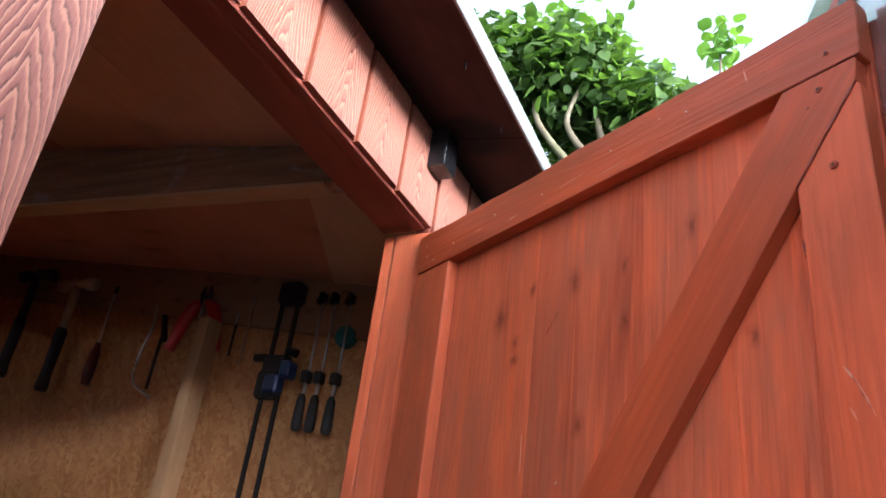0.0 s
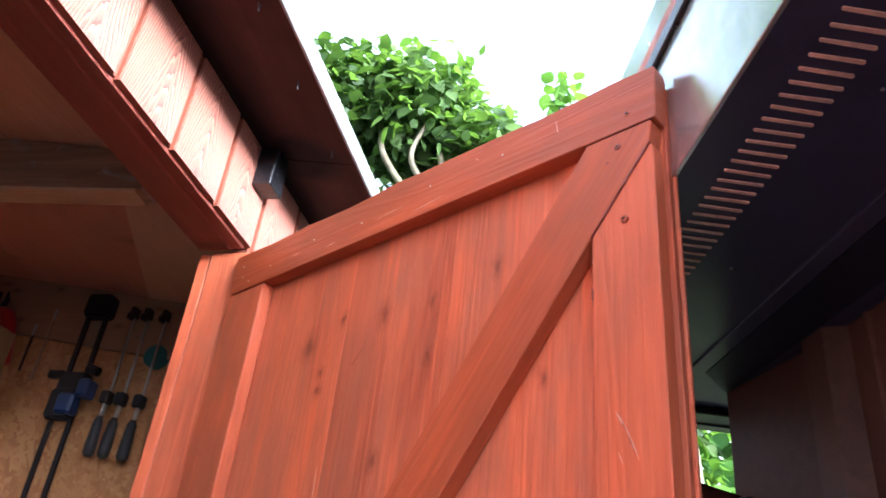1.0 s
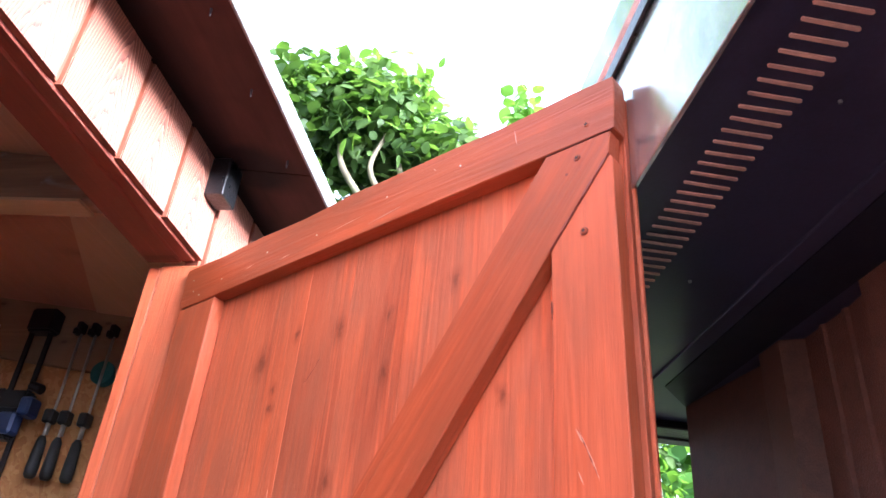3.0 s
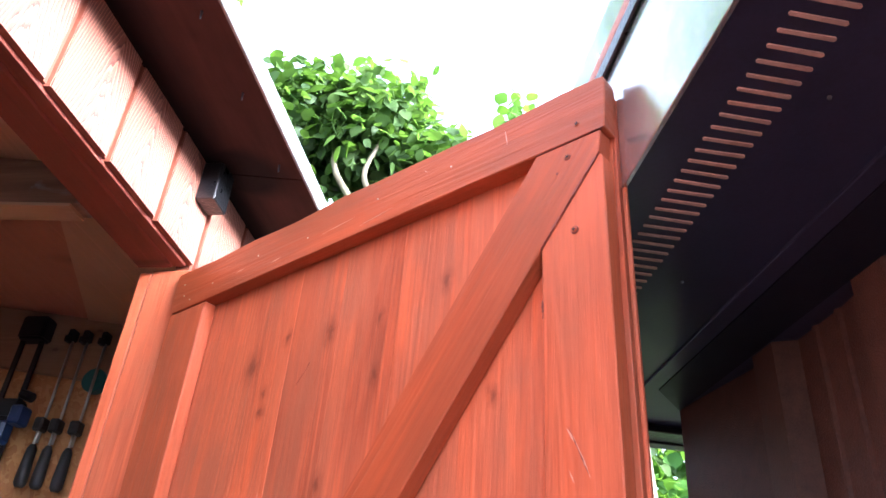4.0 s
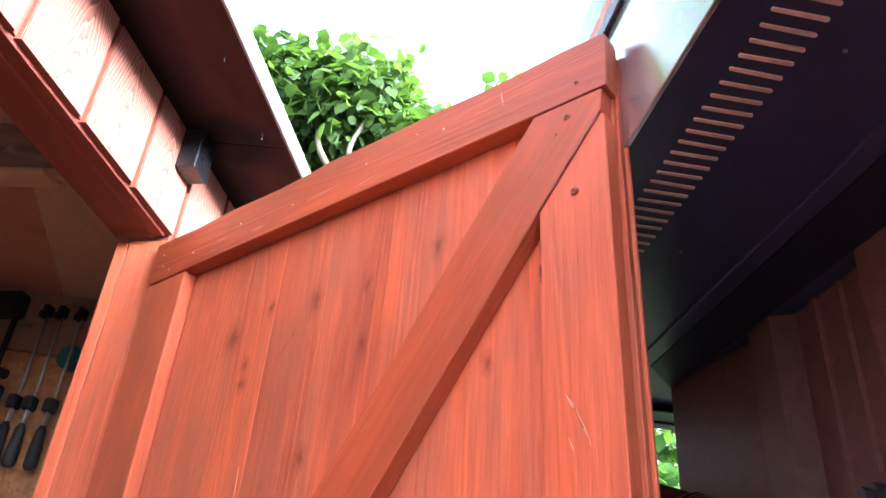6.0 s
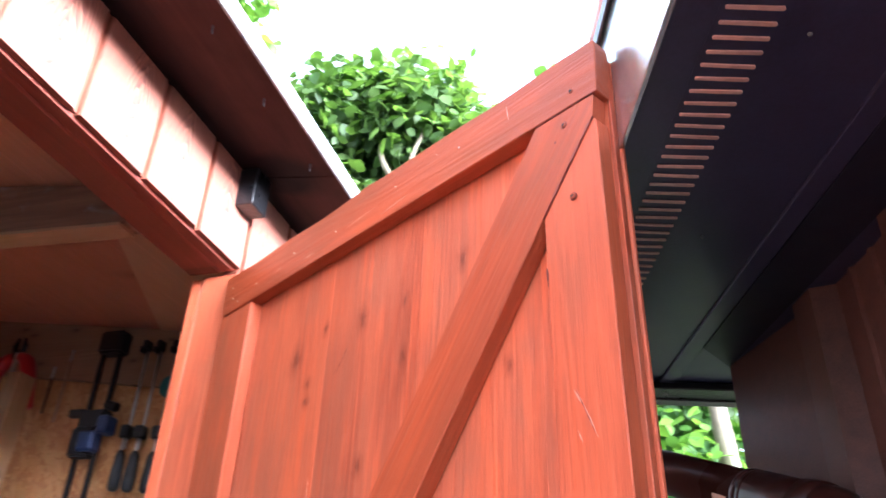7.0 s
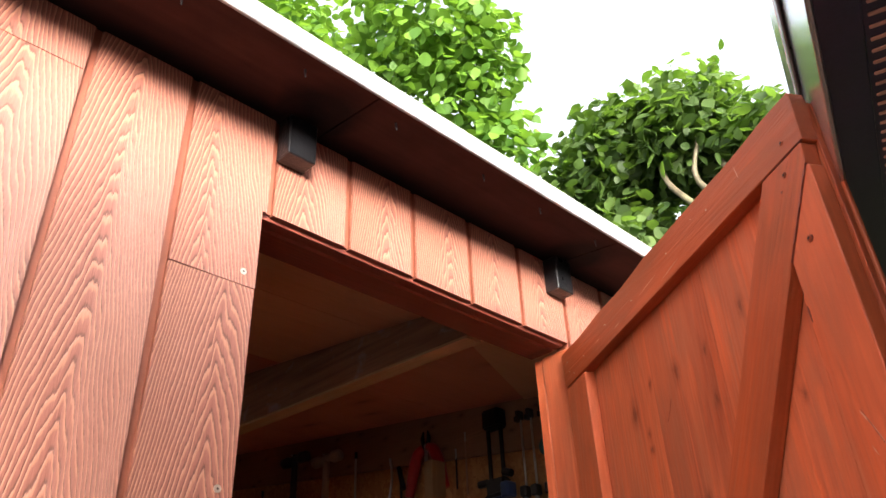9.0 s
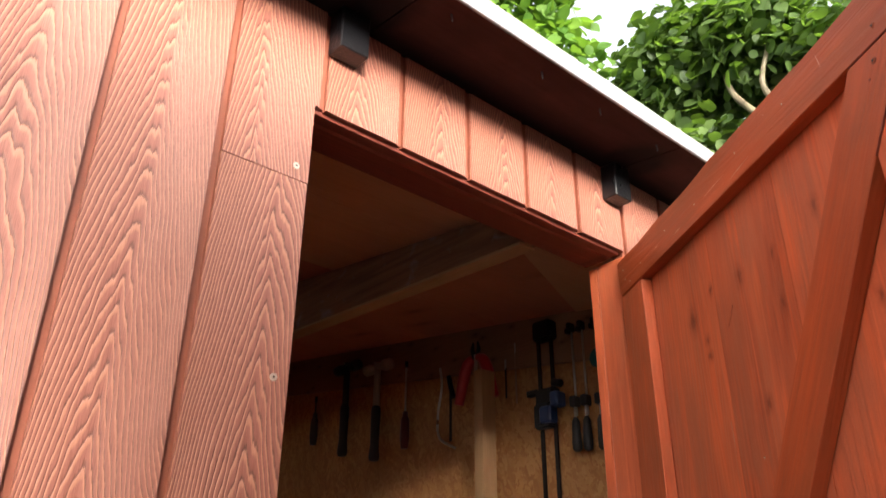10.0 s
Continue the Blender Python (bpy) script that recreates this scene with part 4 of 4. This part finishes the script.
hedge_tree = thing("hedge_tree", "slim tree with a pale trunk among hedge leaves", "tree")
limb("trunk", hedge_tree, [(2.45, -0.65, 0), (2.42, -0.66, 0.9), (2.4, -0.65, 1.7), (2.4, -0.645, 1.95), (2.4, -0.62, 2.2), (2.44, -0.6, 2.7)], [0.06, 0.052, 0.046, 0.044, 0.038, 0.02], 14)
limb("branch", hedge_tree, [(2.42, -0.66, 1.3), (2.41, -0.45, 1.68), (2.4, -0.42, 1.9), (2.42, -0.5, 2.1)], [0.035, 0.028, 0.022, 0.015], 10)
limb("branch", hedge_tree, [(2.41, -0.5, 1.55), (2.4, -0.5, 1.75), (2.4, -0.53, 1.95)], [0.025, 0.022, 0.014], 10)
crown("crown", hedge_tree, [(2.75, -0.6, 2.5, 0.4, 0.6, 0.35, 900), (2.3, -0.75, 1.75, 0.2, 0.35, 0.3, 190)], 0.056, 13, LEAF_B, "bright green leaves")

second = thing("hedge_tree", "slim tree with a pale trunk among hedge leaves", "tree")
limb("trunk", second, [(2.5, -0.98, 0), (2.48, -0.96, 1.2), (2.45, -0.92, 2.0), (2.5, -0.88, 2.7)], [0.05, 0.042, 0.034, 0.018], 12)
crown("crown", second, [(2.8, -1.0, 2.4, 0.4, 0.5, 0.4, 700)], 0.056, 14, LEAF, "mid-green leaves")

hedge = tagged(new("hedge", leaf_cloud([(2.75, -0.9, 1.5, 0.4, 0.8, 0.55, 2850), (2.75, 0.0, 1.5, 0.45, 0.7, 0.6, 2850), (2.8, 0.7, 1.8, 0.5, 0.6, 0.8, 1710),
                                        (2.9, -0.4, 2.25, 0.4, 1.0, 0.4, 2470), (2.7, -0.3, 0.6, 0.4, 1.3, 0.6, 1330), (3.3, -0.3, 1.6, 0.3, 2.0, 1.2, 4180), (3.7, -0.6, 1.7, 0.2, 1.7, 0.9, 4500)], 0.074, 15)),
               "dense green hedge leaves behind the sheds", "hedge", kind="stuff")
hedge.data.materials.append(LEAF_D)

over = thing("overhanging_tree", "leafy tree with bright green leaves rising behind the shed", "tree")
limb("trunk", over, [(1.9, 2.9, 0), (1.85, 2.85, 1.5), (1.75, 2.7, 2.8), (1.6, 2.4, 4.2)], [0.12, 0.1, 0.08, 0.04], 12)
for a, b in (((1.75, 2.7, 2.8), (1.1, 1.7, 3.9)), ((1.7, 2.55, 3.4), (1.55, 1.2, 3.7)), ((1.75, 2.7, 2.9), (0.8, 2.0, 3.8))):
    a, b = Vector(a), Vector(b)
    limb("branch", over, [a, (a + b) / 2 + Vector((0.05, 0.1, 0.12)), b], [0.03, 0.018, 0.006], 8)
crown("crown", over, [(1.05, 1.75, 3.95, 0.6, 0.5, 0.55, 2210), (1.5, 1.15, 3.75, 0.42, 0.45, 0.42, 1530), (1.25, 0.95, 4.0, 0.35, 0.35, 0.4, 850), (1.55, 0.86, 3.9, 0.24, 0.24, 0.28, 420), (1.7, 0.95, 3.4, 0.3, 0.3, 0.25, 510), (0.6, 1.9, 4.3, 0.6, 0.6, 0.6, 1530), (1.75, 1.35, 3.05, 0.35, 0.45, 0.3, 714), (1.6, 2.0, 3.2, 0.7, 0.5, 0.5, 1190)],
      0.066, 16, LEAF_B, "bright green back-lit leaves")

# ---- tools on the end wall ----
WX = 1.2825


def hang(y, z, lean=0.0):
    """On the end wall: local x points out of the wall, local z up."""
    return Matrix.Translation((WX, y, z)) @ Matrix.Rotation(math.pi, 4, "Z") @ Matrix.Rotation(radians(lean), 4, "X")


def rod(a, b, r, sides=10):
    return tube([a, b], [r, r], sides)


def hammer(y, z, head, upper, lean=0.0, label=""):
    h = thing("hammer", label, "hammer", hang(y, z, lean), "tools on the shed wall")
    bm = tube([(0.03, -0.075, 0.0), (0.03, -0.045, 0.0), (0.03, -0.04, 0.002), (0.03, 0.04, 0.002), (0.03, 0.045, 0), (0.03, 0.08, -0.002)], [0.021, 0.022, 0.014, 0.014, 0.023, 0.022], 16)
    part("head", bm, head, h, smooth=True)
    part("shaft", tube([(0.03, 0, 0.02), (0.03, 0, -0.16)], [0.013, 0.014], 12), upper, h, smooth=True)
    part("grip", tube([(0.03, 0, -0.155), (0.03, 0, -0.17), (0.03, 0, -0.3), (0.03, 0, -0.35), (0.03, 0, -0.362)], [0.015, 0.019, 0.017, 0.021, 0.017], 14), RUBBER, h, "black rubber grip", smooth=True)
    part("hook", rod((0, 0, 0.012), (0.05, 0, 0.016), 0.003), STEEL, h)
    return h


hammer(1.54, 2.026, PALE, PALE, 0, "pale-headed hammer with a black grip, hung on the wall")
hammer(1.755, 2.072, IRON, RUBBER, 0, "black hammer with a dark handle, hung on the wall")


def screwdriver(y, z, shank, length, grip, label, group="tools on the shed wall"):
    s = thing("screwdriver", label, "screwdriver", hang(y, z), group)
    part("shank", rod((0.02, 0, 0.0), (0.02, 0, -length), 0.0038), shank, s, smooth=True)
    part("handle", tube([(0.02, 0, -length + 0.01), (0.02, 0, -length - 0.01), (0.02, 0, -length - 0.02), (0.02, 0, -length - 0.09), (0.02, 0, -length - 0.125)], [0.009, 0.011, 0.016, 0.018, 0.013], 12), grip, s, smooth=True)
    part("tip", rod((0.02, 0, 0.012), (0.02, 0, -0.012), 0.006), IRON, s)
    return s


screwdriver(1.37, 2.002, STEEL, 0.19, WINE, "screwdriver with a dark red handle, hung on the wall")


def small_clamp(y, z):
    c = thing("small_bar_clamp", "small steel bar clamp with a black handle on the wall", "clamp", hang(y, z), "small bar clamps on the shed wall")
    part("bar", rod((0.022, 0, 0.0), (0.022, 0, -0.27), 0.0034), STEEL, c, "thin bright steel bar", smooth=True)
    part("jaw", box(0.012, 0.04, -0.008, 0.007, -0.014, 0.014, 0.003), IRON, c)
    part("jaw_tip", box(0.03, 0.05, -0.006, 0.005, -0.024, -0.008, 0.002), IRON, c)
    part("slider", box(0.012, 0.042, -0.013, 0.011, -0.245, -0.213, 0.004), IRON, c)
    part("screw", rod((0.03, 0, -0.235), (0.03, 0, -0.285), 0.0036), STEEL, c, smooth=True)
    part("handle", tube([(0.03, 0, -0.276), (0.03, 0, -0.288), (0.03, 0, -0.345), (0.03, 0, -0.365), (0.03, 0, -0.372)], [0.006, 0.0115, 0.0145, 0.014, 0.009], 10), RUBBER, c, "black handle", smooth=True)


for y, z in ((0.566, 1.937), (0.526, 1.934), (0.475, 1.93)):
    small_clamp(y, z)
screwdriver(1.995, 1.985, IRON, 0.07, RUBBER, "short black-handled tool hung on the wall")

saw = thing("coping_saw", "small bow saw with a bright steel frame, hung on the wall", "saw", hang(1.155, 1.925), "tools on the shed wall")
p, rd = smooth_path([(0.02, -0.02, 0.02), (0.02, -0.01, -0.05), (0.02, -0.03, -0.15), (0.02, -0.02, -0.23), (0.02, 0.06, -0.275)], [0.0045] * 5, 5)
part("frame", tube(p, rd, 8), STEEL, saw, smooth=True)
part("blade", box(0.018, 0.02, 0.03, 0.042, -0.25, -0.03), IRON, saw)
part("handle", tube([(0.02, 0.025, -0.02), (0.02, 0.05, -0.1)], [0.008, 0.01], 10), IRON, saw)

crop = thing("bolt_cutters", "bolt cutters with red grips, hung on the wall", "cutters", hang(0.985, 1.94), "tools on the shed wall")
for s in (-1, 1):
    p, rd = smooth_path([(0.025, 0.012 * s, 0.0), (0.025, 0.04 * s, -0.02), (0.025, 0.062 * s, -0.07), (0.025, 0.085 * s, -0.15)], [0.013, 0.02, 0.02, 0.016], 5)
    part("grip", tube(p, rd, 12), RED, crop, "red grip", smooth=True)
    part("jaw", tube([(0.025, 0.006 * s, -0.01), (0.025, 0.016 * s, 0.03), (0.025, 0.01 * s, 0.055)], [0.007, 0.008, 0.003], 8), IRON, crop)
part("spring", rod((0.025, 0, 0.01), (0.025, 0, -0.05), 0.006), STEEL, crop)

for y, z, ln in ((0.855, 1.875, 0.1), (0.81, 1.92, 0.17)):
    f = thing("file", "thin dark file hung on the wall", "file", hang(y, z), "tools on the shed wall")
    part("blade", box(0.012, 0.016, -0.0035, 0.0035, -ln, 0.0, 0.001), COPPER if ln > 0.12 else IRON, f)
    part("tang", rod((0.014, 0, -0.005), (0.014, 0, 0.03), 0.003), STEEL, f)

clamp = thing("bar_clamp", "pair of black bar clamps with blue pads, hung on the wall", "clamp", hang(0.668, 1.97), "tools on the shed wall")
part("head", box(0.005, 0.05, -0.036, 0.034, -0.05, 0.012, 0.006, 2), IRON, clamp)
for y in (-0.028, 0.024):
    part("bar", box(0.025, 0.031, y - 0.006, y + 0.006, -0.75, -0.04), IRON, clamp)
part("slider", box(0.012, 0.05, -0.035, 0.04, -0.255, -0.205, 0.006, 2), IRON, clamp)
part("slider", box(0.02, 0.055, -0.04, 0.026, -0.325, -0.25, 0.006, 2), IRON, clamp)
part("pad", box(0.02, 0.065, 0.035, 0.065, -0.27, -0.225, 0.005), BLUE, clamp, "blue plastic pad")
part("pad", box(0.03, 0.07, -0.005, 0.04, -0.315, -0.265, 0.006), BLUE, clamp, "blue plastic pad")
part("screw", rod((0.035, 0.03, -0.19), (0.035, 0.06, -0.2), 0.012), IRON, clamp)
part("trigger", box(0.025, 0.045, -0.075, -0.03, -0.22, -0.2, 0.004), IRON, clamp)
tagged(mesh_ob("tape_roll", tube([(1.297, 0.487, 1.829), (1.275, 0.487, 1.829)], [0.03, 0.03], 20), TEAL), "teal plastic reel on the wall", "reel")

post = thing("timber_post", "pale bare softwood post standing against the end wall", "post")
part("length", box(1.19, 1.25, 0.887, 0.926, 0.05, 1.866, 0.002), RAW, post)

# screws in the cladding
for x, z in ((-0.034, 1.716), (-0.035, 1.41), (-0.036, 1.08)):
    scr = tagged(mesh_ob("cladding_screw", tube([(x, 0.004, z), (x, -0.0016, z)], [0.0054, 0.005], 16), SCREW, wall_front), "zinc screw head")
    part("screw_cross", tube([(x, -0.001, z), (x, -0.0019, z)], [0.0016, 0.0016], 6), IRON, scr)

# ---- cladding boards ----
shared = {}


def add_board(x0, x1, z0, z1):
    key = (round(x1 - x0, 4), round(z1 - z0, 4))
    if key not in shared:
        bm = board(*key)
        me = bpy.data.meshes.new("cladding_board")
        bm.to_mesh(me)
        bm.free()
        me.materials.append(CLAD)
        me.materials.append(GROOVE)
        shared[key] = me
    ob = new("cladding_board", shared[key])
    ob.parent = wall_front
    ob.matrix_basis = pose((x0 + x1) / 2, 0.0035, z0)


GAP = 0.0055
for k in range(-9, 10):
    x0, x1 = k * PITCH + GAP, (k + 1) * PITCH - GAP
    x1 = min(x1, WALL_R)
    if x1 - x0 < 0.02:
        continue
    if k == -1:
        add_board(x0, DOOR_L, 0.02, 1.6934)
        notched = prism([(x0, 1.695), (DOOR_L, 1.695), (DOOR_L, LINTEL), (-GAP, LINTEL), (-GAP, EAVE_Z), (x0, EAVE_Z)], -0.0005, 0.014)
        bmesh.ops.translate(notched, verts=list(notched.verts), vec=(0.08, -0.0035, -1.2))
        plain_edges(notched)
        part("cladding_board", notched, CLAD, wall_front, at=pose(-0.08, 0.0035, 1.2)).data.materials.append(GROOVE)
    elif k == -3:
        add_board(x0, x1, 0.02, 1.93)
        add_board(x0, x1, 1.9312, EAVE_Z)
    elif 0 <= k <= 4:
        add_board(x0, x1, LINTEL, EAVE_Z)
    else:
        add_board(x0, x1, 0.02, EAVE_Z)
